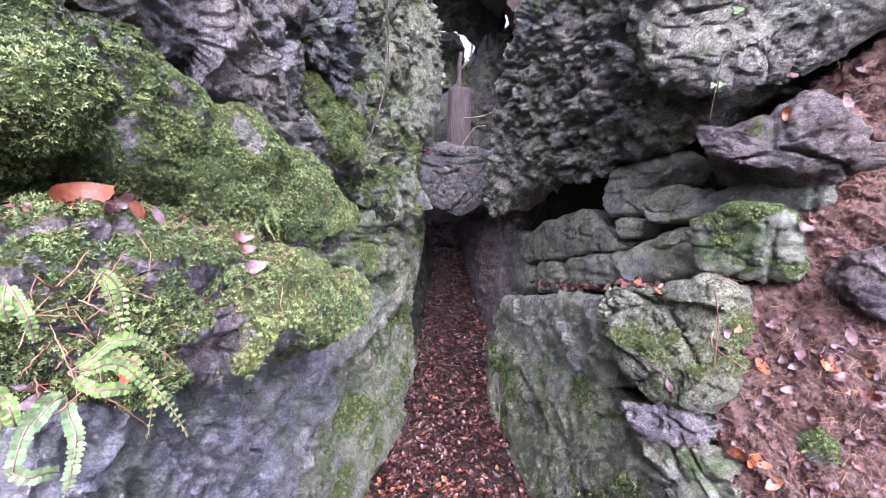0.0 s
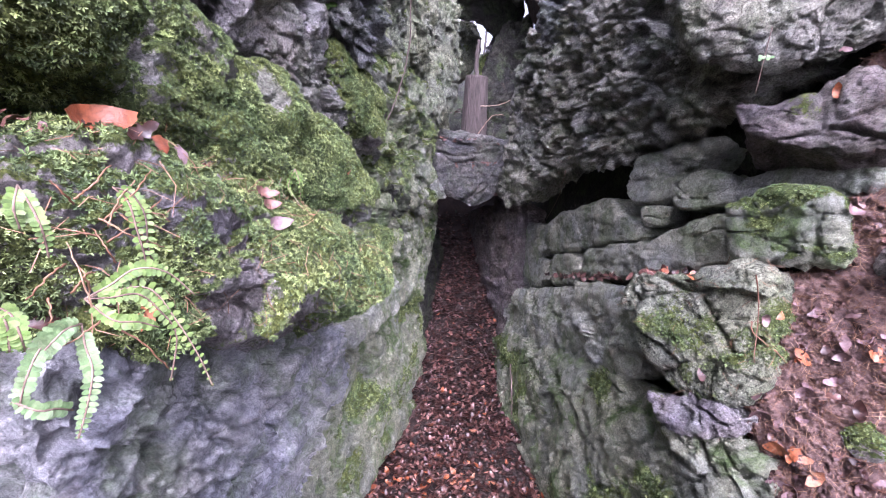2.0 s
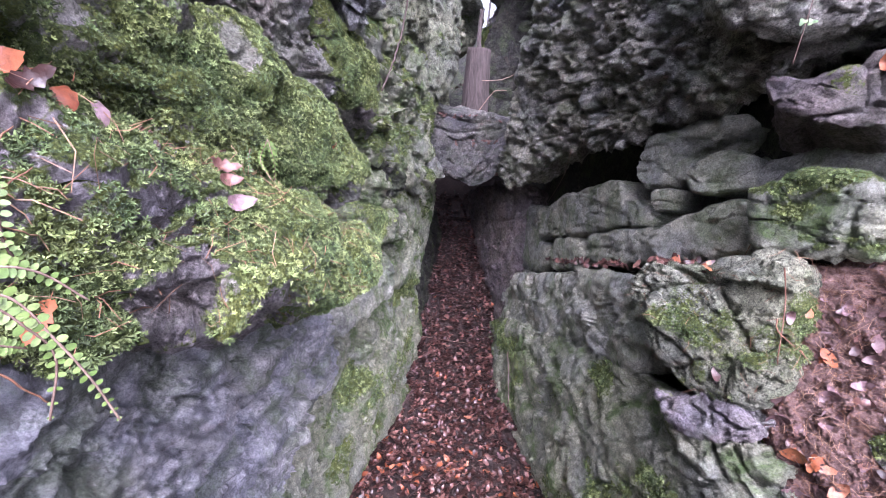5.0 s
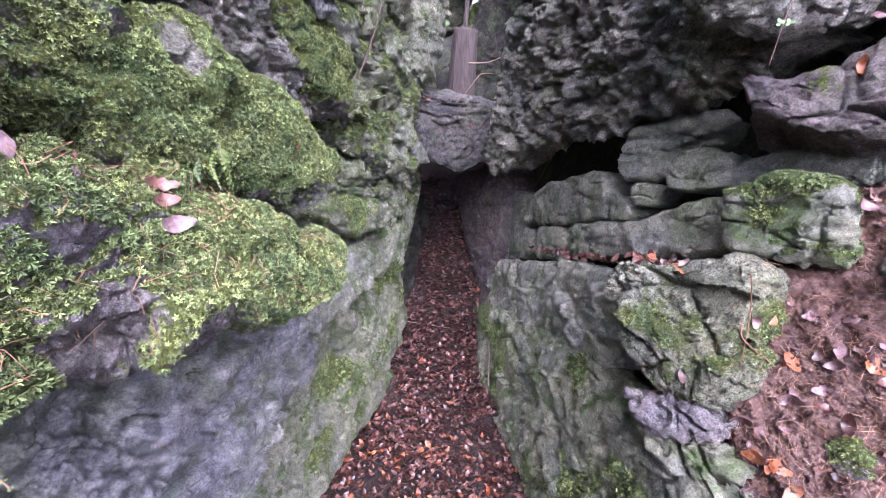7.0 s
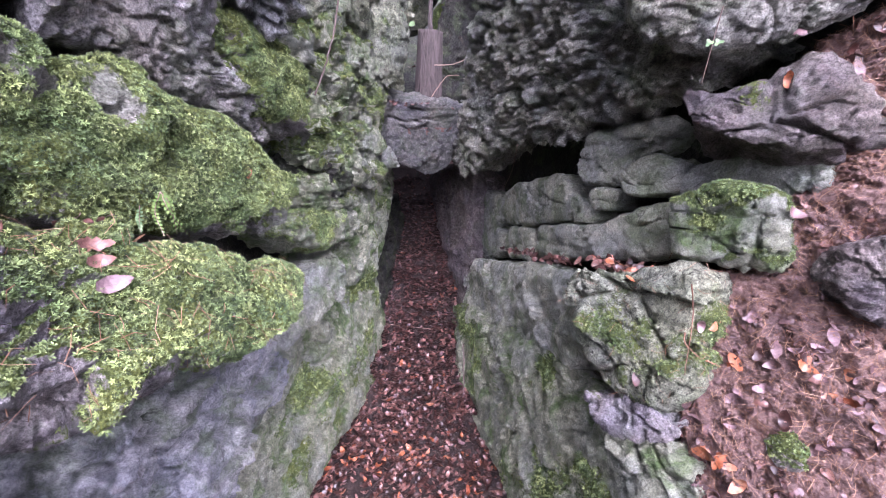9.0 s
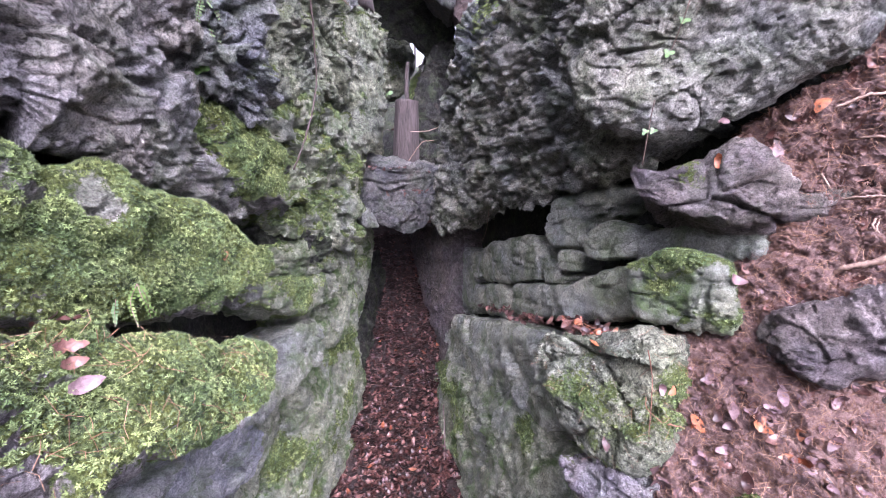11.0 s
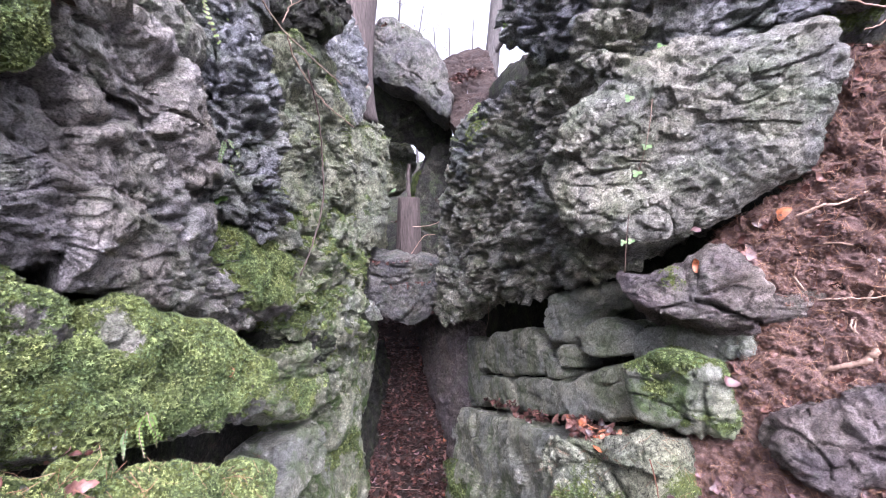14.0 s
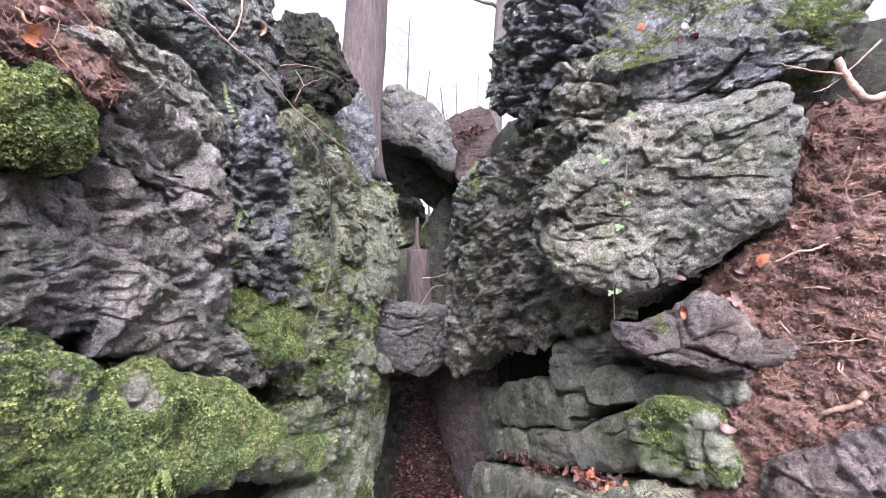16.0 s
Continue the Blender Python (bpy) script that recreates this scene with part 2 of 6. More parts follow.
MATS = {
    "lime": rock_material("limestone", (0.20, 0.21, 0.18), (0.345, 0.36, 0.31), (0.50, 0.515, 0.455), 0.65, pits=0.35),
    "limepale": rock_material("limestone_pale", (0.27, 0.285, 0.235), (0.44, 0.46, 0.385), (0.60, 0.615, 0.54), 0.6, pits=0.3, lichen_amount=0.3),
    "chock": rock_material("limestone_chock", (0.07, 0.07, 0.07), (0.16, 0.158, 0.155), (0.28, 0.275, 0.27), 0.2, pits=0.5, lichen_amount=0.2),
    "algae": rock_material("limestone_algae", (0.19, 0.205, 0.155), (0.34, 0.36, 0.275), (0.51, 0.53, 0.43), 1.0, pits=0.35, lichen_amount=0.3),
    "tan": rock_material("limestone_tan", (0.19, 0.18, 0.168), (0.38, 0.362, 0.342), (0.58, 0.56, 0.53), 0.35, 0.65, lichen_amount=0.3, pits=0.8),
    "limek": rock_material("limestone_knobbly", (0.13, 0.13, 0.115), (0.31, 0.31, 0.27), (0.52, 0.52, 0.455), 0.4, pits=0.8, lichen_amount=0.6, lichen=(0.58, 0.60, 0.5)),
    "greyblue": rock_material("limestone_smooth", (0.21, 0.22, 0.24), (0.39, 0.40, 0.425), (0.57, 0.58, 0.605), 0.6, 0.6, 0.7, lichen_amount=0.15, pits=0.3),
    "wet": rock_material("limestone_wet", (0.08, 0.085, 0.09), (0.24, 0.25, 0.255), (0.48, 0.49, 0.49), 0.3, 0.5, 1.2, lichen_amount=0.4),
    # near-black limestone copy: the deep shade of the cleft is put into its colour
    "dark": rock_material("limestone_dark_shade", (0.015, 0.015, 0.014), (0.045, 0.045, 0.04), (0.10, 0.10, 0.09), 0.3, lichen_amount=0.1),
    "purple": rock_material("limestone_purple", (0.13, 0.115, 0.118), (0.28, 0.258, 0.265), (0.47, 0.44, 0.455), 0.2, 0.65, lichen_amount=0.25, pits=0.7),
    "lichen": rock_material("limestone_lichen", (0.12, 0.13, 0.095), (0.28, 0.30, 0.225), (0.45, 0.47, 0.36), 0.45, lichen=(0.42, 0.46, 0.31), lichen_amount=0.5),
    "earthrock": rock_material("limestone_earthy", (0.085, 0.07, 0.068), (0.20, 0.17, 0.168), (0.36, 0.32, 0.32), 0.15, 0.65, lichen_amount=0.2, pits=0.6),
    "soil": soil_material("soil", (0.085, 0.048, 0.042), (0.20, 0.122, 0.106), (0.36, 0.25, 0.225)),
    # humus; its near-black colour also carries the shade between the leaves
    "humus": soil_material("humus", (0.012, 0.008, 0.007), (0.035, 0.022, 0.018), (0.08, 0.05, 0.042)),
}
LEAF_BROWN = leaf_material("leaf_brown", (0.028, 0.013, 0.011), (0.085, 0.038, 0.03), (0.26, 0.14, 0.115), 0.28)
LEAF_ORANGE = leaf_material("leaf_orange", (0.22, 0.06, 0.025), (0.38, 0.13, 0.055), (0.42, 0.21, 0.13), 0.4)
LEAF_LILAC = leaf_material("leaf_lilac", (0.10, 0.06, 0.06), (0.18, 0.11, 0.11), (0.27, 0.19, 0.20), 0.35)
LEAF_GREEN = leaf_material("leaf_green", (0.04, 0.11, 0.02), (0.07, 0.155, 0.03), (0.10, 0.20, 0.05))
MOSS = leaf_material("moss", (0.04, 0.06, 0.024), (0.17, 0.225, 0.09), (0.35, 0.455, 0.19), 0.7, True)
TWIG = leaf_material("twig", (0.10, 0.065, 0.05), (0.22, 0.15, 0.115), (0.36, 0.27, 0.21), 0.75)
NEEDLE = leaf_material("needle", (0.17, 0.08, 0.045), (0.30, 0.16, 0.09), (0.42, 0.27, 0.17), 0.6)
BARK = bark_material("bark", (0.03, 0.023, 0.021), (0.125, 0.097, 0.09))
BARK_DARK = bark_material("bark_dark", (0.04, 0.036, 0.034), (0.12, 0.108, 0.104))


# ---- mesh helpers ----
def mesh_from(name, verts, faces, material, smooth=True, moss=None):
    me = bpy.data.meshes.new(name)
    me.from_pydata([tuple(v) for v in np.asarray(verts).tolist()], [], faces if isinstance(faces, list) else faces.tolist())
    me.materials.append(material)
    if smooth:
        me.polygons.foreach_set("use_smooth", np.ones(len(me.polygons), dtype=bool))
    if moss is not None:
        me.attributes.new("moss", "FLOAT", "POINT").data.foreach_set("value", moss.astype(np.float32))
    me.update()
    if moss is not None:
        me.set_sharp_from_angle(angle=radians(32))
    return me


def part(name, me, parent=None, label="", at=None):
    ob = new(name, me)
    if at is not None:
        ob.matrix_world = at
    if parent:
        ob.parent = parent
    return tagged(ob, label)


def resample(poly, count):
    """Even steps along a closed outline whose corners have been cut once."""
    p = np.array(poly, float)
    q = np.roll(p, -1, 0)
    p = np.stack([p * 0.8 + q * 0.2, p * 0.2 + q * 0.8], 1).reshape(-1, 2)
    closed = np.vstack([p, p[:1]])
    run = np.r_[0, np.cumsum(np.linalg.norm(np.diff(closed, axis=0), axis=1))]
    s = np.linspace(0, run[-1], count, endpoint=False)
    return np.stack([np.interp(s, run, closed[:, a]) for a in (0, 1)], 1), run[-1]


ROCKS, SEED = [], [0]
MOSS_SPOTS = []  # place, radius, more or less moss
MOSS_SPOTS += [((0.852, 1.576, 0.976), 0.11, 0.9), ((0.904, 1.462, 0.826), 0.08, 0.9), ((1.205, 1.777, 1.277), 0.10, 0.8), ((1.223, 1.606, 1.348), 0.08, 0.6), ((1.211, 1.622, 1.292), 0.045, -1.5)]
MOSS_SPOTS += [((-0.61, 1.30, 1.61), 0.075, -1.6), ((-0.60, 1.42, 1.47), 0.04, -0.9), ((-0.490, 1.344, 1.389), 0.22, 0.6), ((-0.595, 1.040, 1.527), 0.15, -0.35), ((-0.454, 1.575, 1.409), 0.25, 0.5)]
MOSS_SPOTS += [((-0.484, 0.814, 1.175), 0.05, -1.1), ((-0.550, 0.639, 1.295), 0.07, -0.8), ((-0.639, 1.322, 1.246), 0.07, -0.6), ((-0.485, 0.819, 1.190), 0.06, -0.9), ((-0.643, 0.915, 1.634), 0.09, -0.9), ((-0.995, 1.129, 1.608), 0.07, -0.6), ((-0.559, 0.938, 1.418), 0.06, -0.8)]
MOSS_SPOTS += [((-0.582, 2.226, 1.768), 0.14, 1.0), ((-0.586, 2.197, 1.818), 0.16, 0.9), ((-0.298, 3.113, 1.692), 0.1, 0.8), ((-0.328, 3.350, 2.074), 0.13, 0.7), ((-0.336, 2.713, 1.544), 0.12, 0.6)]
MOSS_SPOTS += [((-0.669, 1.335, 2.599), 0.06, 1.2), ((-0.543, 0.870, 2.286), 0.13, 1.4), ((1.826, 1.425, 2.895), 0.12, 1.0), ((1.241, 1.716, 1.693), 0.05, 1.1)]
MOSS_SPOTS += [((-0.355, 1.243, 0.954), 0.16, 0.6), ((-0.441, 3.852, 0.183), 0.3, 0.4), ((0.663, 2.346, 0.075), 0.18, 0.5), ((0.536, 2.881, 0.232), 0.12, 0.4), ((0.803, 1.602, 0.856), 0.08, 0.4), ((0.636, 3.105, 2.776), 0.2, 0.4)]
MOSS_SPOTS += [((-0.623, 2.817, 0.941), 0.15, 0.6), ((0.836, 2.121, 3.201), 0.08, 0.8), ((1.119, 1.766, 3.160), 0.06, 0.9), ((-0.340, 3.220, 2.090), 0.15, 0.5), ((-0.622, 1.114, 1.682), 0.2, 0.6)]
MOSS_SPOTS += [((0.86, 1.60, 0.55), 0.10, -0.6), ((0.734, 1.720, 0.958), 0.06, -0.6)]
MOSS_RULE = {  # bias, weight of upward faces, weight of patches
    "moss": (0.60, 0.6, 0.75), "mossb": (0.50, 0.4, 1.0), "mossr": (0.26, 0.1, 0.95), "mossr2": (0.22, 0.65, 0.9),
    "limemoss": (0.22, 0.1, 0.9), "mosstop": (0.35, 0.5, 0.8), "lichen": (0.12, 0.3, 0.6), "lime": (-0.12, 0.2, 0.6), "limek": (-0.22, 0.2, 0.5),
    "tan": (-0.1, 0.3, 0.6), "cushion": (0.95, 0.2, 0.3), "limepale": (-0.12, 0.2, 0.6), "chock": (-0.15, 0.3, 0.5), "wet": (-0.12, 0.35, 0.6), "purple": (-0.1, 0.3, 0.6), "earthrock": (-0.2, 0.2, 0.5), "greyblue": (-0.05, 0.15, 0.6), "dark": (-0.4, 0.1, 0.4), "soil": (-1, 0, 0.1), "humus": (-1, 0, 0.1)}
BASE_OF = {"cushion": "purple", "moss": "purple", "mossb": "tan", "mossr": "lichen", "mossr2": "algae", "limemoss": "algae", "mosstop": "wet"}
CATEGORY = {"earth_bank": "earth bank", "moss_cushion": "moss"}


def frame_of(place, az, el):
    """Axes of a rock's face: along, up and out of it. az 0 faces -y, 90 faces +x."""
    a, e = radians(az), radians(el)
    n = Vector((math.cos(e) * math.sin(a), -math.cos(e) * math.cos(a), math.sin(e)))
    u = Vector((math.cos(a), math.sin(a), 0))
    v = n.cross(u)
    return Matrix(((u.x, v.x, n.x, place[0]), (u.y, v.y, n.y, place[1]), (u.z, v.z, n.z, place[2]), (0, 0, 0, 1)))


def rock(name, look_key, place, az, el, outline, thick, bulge, power, rough, style, label=""):
    """A weathered rock: an outline that bulges out of its face and runs back into the wall."""
    SEED[0] += 1
    if look_key in ("lime", "limepale") and style == "slab":
        rough, power = rough * 0.7, power + 3
    seed = SEED[0] * 31
    step = max(0.007, 0.005 * (place[1] + 0.35))
    uv, length = resample(outline, 8)
    count = int(min(700, max(64, length / step)))
    rim, length = resample(outline, count)
    centre = rim.mean(0)
    d = rim - centre
    d = d * (1 + (0.001 if look_key == "limepale" else 0.012) / (np.linalg.norm(d, axis=1, keepdims=True) + 1e-6))
    rim = centre + d
    w, vec = np.linalg.eigh(d.T @ d)
    long_axis = vec[:, 1]
    ext = np.abs(d @ long_axis).max()
    thin = np.abs(d @ vec[:, 0]).max()
    core = centre + np.outer(np.clip(d @ long_axis, -max(0, ext - thin) * 0.8, max(0, ext - thin) * 0.8), long_axis)
    rings = int(min(150, max(12, thin / step)))
    s = np.linspace(0, 1, rings + 1)
    flat = core[None] + s[:, None, None] * (rim - core)[None]
    z = bulge * (1 - np.repeat(s[:, None], count, 1) ** power) - 0.25 * bulge
    front = np.concatenate([flat, z[..., None]], 2)
    back_n = max(4, int(min(thick, 0.35) / step / 1.3))
    back = []
    for k in range(1, back_n + 1):
        f = k / back_n
        ring = core + (rim - core) * (1 - 0.10 * f ** 1.5)
        back.append(np.concatenate([ring, np.full((count, 1), -0.25 * bulge - thick * f)], 1))
    grid = np.concatenate([front, np.array(back)], 0)
    rows = len(grid)
    m = frame_of(place, az, el)
    rot, off = np.array(m.to_3x3()), np.array(place)

    def normals(g):
        du = np.roll(g, -1, 1) - np.roll(g, 1, 1)
        dv = np.empty_like(g)
        dv[1:-1], dv[0], dv[-1] = g[2:] - g[:-2], g[1] - g[0], g[-1] - g[-2]
        nn = np.cross(dv, du)
        nn[0] = (0, 0, 1)
        nn /= np.linalg.norm(nn, axis=2, keepdims=True) + 1e-9
        return nn

    nrm = normals(grid)
    if nrm[: rings // 2, :, 2].mean() < 0:
        nrm[1:] = -nrm[1:]
    world_p = grid.reshape(-1, 3) @ rot.T + off
    wn_ = nrm.reshape(-1, 3) @ rot.T
    warp = np.stack([fbm(world_p * 5 + 40 * a, 2, seed + a) for a in range(3)], 1) * 0.045
    h = fbm(world_p * 4.2, 3, seed) * 0.5 * rough
    if style == "slab":
        # bedding: beds that weather back, broken into blocks with flat tilted faces
        bed = (world_p[:, 2] + warp[:, 2] * 1.4 + 0.10 * world_p[:, 1]) / 0.105
        cell = np.floor(bed)
        cut = bed - cell
        zero = np.zeros_like(cell).astype(np.int64)
        shelf = hash3(cell.astype(np.int64), zero, zero, seed) - 0.5
        broken = np.clip(0.5 + 1.6 * fbm(world_p * 3.1, 2, seed + 77), 0, 1)
        h += rough * broken * (0.9 * shelf - 0.8 * np.exp(-(np.minimum(cut, 1 - cut) / 0.06) ** 2))
        a, b, own, tilt = worley((world_p + warp * 0.45) * np.array([4.2, 4.2, 7.5]), seed)
        h += rough * (0.6 * (own - 0.5) + 0.35 * tilt - 0.9 * np.clip(2.2 * fbm(world_p * 2.7, 2, seed + 88), 0, 1) * np.exp(-((b - a) / 0.04) ** 2))
        a, b, own, tilt = worley((world_p + warp * 0.5) * np.array([12, 12, 21]), seed + 4)
        h += rough * (0.34 * (own - 0.5) + 0.2 * tilt - 0.05 * np.exp(-((b - a) / 0.07) ** 2))
    elif style == "knob":
        a, b, own, tilt = worley((world_p + warp * 0.6) * np.array([5.5, 5.5, 7.5]), seed)
        h += rough * (0.8 * (own - 0.5) + 0.8 * tilt - 0.75 * np.exp(-((b - a) / 0.10) ** 2))
        a, b, own, tilt = worley((world_p + warp * 0.6) * np.array([15, 15, 21]), seed + 5)
        h += rough * (0.5 * (own - 0.5) + 0.5 * tilt - 0.3 * np.exp(-((b - a) / 0.12) ** 2))
        h += rough * 0.2 * (1 - 2 * np.abs(fbm(world_p * 19, 3, seed + 31)))
    elif style == "crag":
        # angular blocks between open joints, with chipped faces and sharp ribs
        joint = (world_p + warp * 0.7) @ np.array([[0.94, 0.2, -0.28], [-0.1, 0.95, 0.3], [0.33, -0.25, 0.91]])
        a, b, own, tilt = worley(joint * np.array([2.6, 2.6, 4.4]), seed)
        h += rough * (0.5 * (own - 0.5) + 1.1 * tilt - 1.0 * np.clip(0.6 + 1.6 * fbm(world_p * 2.7, 2, seed + 88), 0, 1) * np.exp(-((b - a) / 0.035) ** 2))
        a, b, own, tilt = worley(joint * np.array([8, 8, 13]), seed + 4)
        h += rough * (0.10 * (own - 0.5) + 0.4 * tilt - 0.35 * np.clip(0.3 + 1.8 * fbm(world_p * 5, 2, seed + 89), 0, 1) * np.exp(-((b - a) / 0.05) ** 2))
        a, b, own, tilt = worley(joint * np.array([24, 24, 34]), seed + 8)
        h += rough * (0.04 * (own - 0.5) + 0.14 * tilt)
        h -= rough * 0.7 * np.clip(fbm(world_p * 27, 3, seed + 16) - 0.28, 0, 0.5)
    elif style == "boulder":
        a, b, own, tilt = worley((world_p + warp) * 4.5, seed)
        h += rough * (0.5 * (own - 0.5) + 0.9 * tilt - 0.25 * np.exp(-((b - a) / 0.06) ** 2))
        a, b, own, tilt = worley((world_p + warp) * 15, seed + 4)
        h += rough * (0.15 * (own - 0.5) + 0.35 * tilt)
    else:
        a, b, own, tilt = worley((world_p + warp) * 17, seed)
        h += rough * (0.2 * (0.6 - a)) + rough * 0.5 * fbm(world_p * 22, 4, seed + 3)
    h += (0.1 if style == "crag" else 0.18) * rough * fbm(world_p * 40, 3, seed + 9, 0.6)
    h -= rough * (0.6 if style == "crag" else 1.2) * np.clip(fbm(world_p * 15, 4, seed + 15) - 0.30, 0, 0.5)
    world_p = world_p + wn_ * h[:, None] + warp * 0.2 * (rough / 0.03)
    world_p = world_p.reshape(rows, count, 3)
    world_p[0] = world_p[0].mean(0) if max(0, ext - thin) < 1e-3 else world_p[0]
    nn = normals(world_p)
    if (nn[: rings // 2].reshape(-1, 3) @ rot[:, 2]).mean() < 0:
        nn = -nn
    flat_p = world_p.reshape(-1, 3)
    bias, up, patch = MOSS_RULE[look_key]
    moss = bias + up * np.clip(nn.reshape(-1, 3)[:, 2], -0.6, 1) + patch * fbm(flat_p * 3.4, 4, seed + 50) * 0.62
    for spot, radius, gain in MOSS_SPOTS:
        dd = np.linalg.norm(flat_p - np.array(spot), axis=1)
        moss = moss + gain * np.exp(-(dd / radius) ** 2) * (0.75 + 0.5 * fbm(flat_p * 11, 3, 70))
    moss[:count] = moss[count:2 * count]
    puff = np.clip((moss - 0.4) * 4, 0, 1) * (0.007 + 0.006 * fbm(flat_p * 21, 2, seed + 60))
    flat_p = flat_p + nn.reshape(-1, 3) * puff[:, None]
    idx = np.arange(rows * count).reshape(rows, count)
    a, b = idx[:-1], idx[1:]
    faces = np.stack([a, np.roll(a, -1, 1), np.roll(b, -1, 1), b], 2).reshape(-1, 4)
    local = (flat_p - off) @ rot
    key = BASE_OF.get(look_key, look_key)
    ob = new(name, mesh_from(name, local, faces, MATS[key], True, moss))
    ob.matrix_world = m
    kind = "structure" if name == "earth_bank" else ""
    tagged(ob, label or "small weathered limestone block in the rock wall", CATEGORY.get(name, "rock"), "stones in the wall" if name == "stone" else "", kind)
    ROCKS.append((ob, look_key, flat_p, faces, moss))
    return ob


# ---- ground: one sheet with the cleft sunk into it ----
def lerp(v, *knots):
    xs, ys = zip(*knots)
    return np.interp(v, xs, ys)


def smooth(a):
    a = np.clip(a, 0, 1)
    return a * a * (3 - 2 * a)


def ground_height(x, y):
    # ground behind y 0 is unseen; its rise limits the low sky light
    floor_z = lerp(y, (-200, 3), (-12, 2.0), (-7, 1.3), (-3, 0.2), (-1, 0.0), (0.3, 0.0), (1.6, -0.86), (2.6, -0.90), (3.4, -0.82), (4.5, -0.62), (5.2, -0.22), (6.7, 0.60), (8, 2.4), (9, 3.9), (14, 4.3), (30, 4.0), (300, -10))
    left = lerp(y, (-3, -0.9), (0.3, -0.72), (2.5, -0.90), (3.7, -0.78), (5.0, -0.72), (7, -0.7), (10, -1.5))
    right = lerp(y, (-3, 2.6), (0.8, 2.2), (1.6, 1.6), (2.3, 1.36), (3.2, 1.12), (4.2, 0.86), (5.2, 0.86), (7, 0.9), (10, 1.5))
    top_l = lerp(y, (-200, 4), (-12, 3.4), (-6, 3.0), (-2, 2.8), (0.5, 2.6), (1.3, 2.95), (3, 3.85), (5, 4.0), (8, 4.2), (30, 4.0), (300, -10))
    # unseen right bank near y 0 kept low to let sky light in
    top_r = lerp(y, (-200, 4), (-12, 3.0), (-6, 2.0), (-2, 1.3), (0, 1.0), (0.9, 1.2), (1.5, 2.9), (3, 3.5), (5, 3.9), (8, 4.2), (30, 4.0), (300, -10))
    wl_ = smooth((left - x) / 0.35)
    wr_ = smooth((x - right) / 0.35)
    h = floor_z + (top_l - floor_z) * wl_ + (top_r - floor_z) * wr_
    return h


gx = np.concatenate([-np.geomspace(300, 2.2, 26), np.arange(-2.0, -1.3, 0.1), np.arange(-1.3, 2.8, 0.03), np.geomspace(2.9, 300, 26)])
gy = np.concatenate([-np.geomspace(200, 1.5, 18), np.arange(-1.2, 0.9, 0.12), np.arange(0.9, 7.2, 0.035), np.geomspace(7.3, 400, 34)])
GX, GY = np.meshgrid(gx, gy)
gp = np.stack([GX.ravel(), GY.ravel(), ground_height(GX.ravel(), GY.ravel())], 1)
gp[:, 2] += 0.05 * fbm(gp * np.array([2.2, 2.2, 0.5]), 4, 900) + 0.012 * fbm(gp * 16, 3, 910)
gi = np.arange(len(gp)).reshape(GX.shape)
gf = np.stack([gi[:-1, :-1], gi[:-1, 1:], gi[1:, 1:], gi[1:, :-1]], 2).reshape(-1, 4)
# steep faces take the near-black rock: crevice shade put into the colour
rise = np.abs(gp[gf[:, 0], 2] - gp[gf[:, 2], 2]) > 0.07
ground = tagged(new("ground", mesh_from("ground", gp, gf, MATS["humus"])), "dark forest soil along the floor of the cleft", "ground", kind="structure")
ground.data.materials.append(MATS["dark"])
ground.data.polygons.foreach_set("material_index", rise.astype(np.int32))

# ---- rocks of both walls ----
rock("rock_slab", "limepale", (0.71, 4.01, 0.08), -86, 4, [(-2.02, -0.24), (1.04, 0.62), (1.75, 0.82), (1.89, 0.67), (2.02, 0.44), (1.82, 0.3), (1.31, 0.14), (0.46, -0.1), (-0.8, -0.56), (-1.71, -0.82)], 0.45, 0.04, 6, 0.035, "crag", "pale grey-green limestone slab beside the leafy floor")
rock("rock_slab", "limemoss", (0.69, 3.06, -0.24), -83, 6, [(-1.77, -0.07), (-0.32, 0.35), (0.39, 0.53), (0.89, 0.67), (1.14, 0.68), (1.39, 0.66), (1.57, 0.66), (1.77, 0.55), (0.72, -0.66), (0.39, -0.6), (-0.08, -0.67), (-0.68, -0.68), (-1.28, -0.61), (-1.76, -0.45)], 0.5, 0.05, 5, 0.04, "crag", "damp cracked limestone foot with green algae")
rock("rock_ledge", "mossr", (0.89, 1.73, 0.84), -60, 9, [(-0.31, 0.13), (-0.06, 0.22), (0.2, 0.28), (0.24, 0.24), (0.25, 0.13), (0.29, 0.03), (0.3, -0.1), (0.25, -0.23), (0.13, -0.28), (-0.01, -0.26), (-0.16, -0.18), (-0.25, -0.02)], 0.6, 0.035, 8, 0.034, "crag", "square limestone ledge block with dark green moss")
rock("rock_slab", "purple", (0.88, 1.60, 0.53), -58, 14, [(-0.18, -0.0), (-0.07, 0.03), (0.06, 0.07), (0.18, 0.08), (0.17, 0.01), (0.04, -0.06), (-0.09, -0.09)], 0.5, 0.03, 6, 0.03, "slab", "thin layered limestone shelf stone")
rock("rock_slab", "limemoss", (0.97, 1.53, 0.33), -58, 12, [(-0.24, 0.08), (-0.08, 0.12), (0.04, 0.17), (0.17, 0.12), (0.24, -0.08), (0.14, -0.17), (-0.02, -0.02), (-0.18, 0.03)], 0.6, 0.05, 5, 0.045, "slab", "fractured grey limestone foot beside the earth bank")
rock("stone", "limepale", (0.73, 5.39, 0.51), -84, 2, [(-1.29, -0.1), (0.08, 0.33), (1.21, 0.52), (1.29, 0.2), (0.28, -0.05), (-0.73, -0.52)], 0.35, 0.03, 9, 0.03, "slab", "")
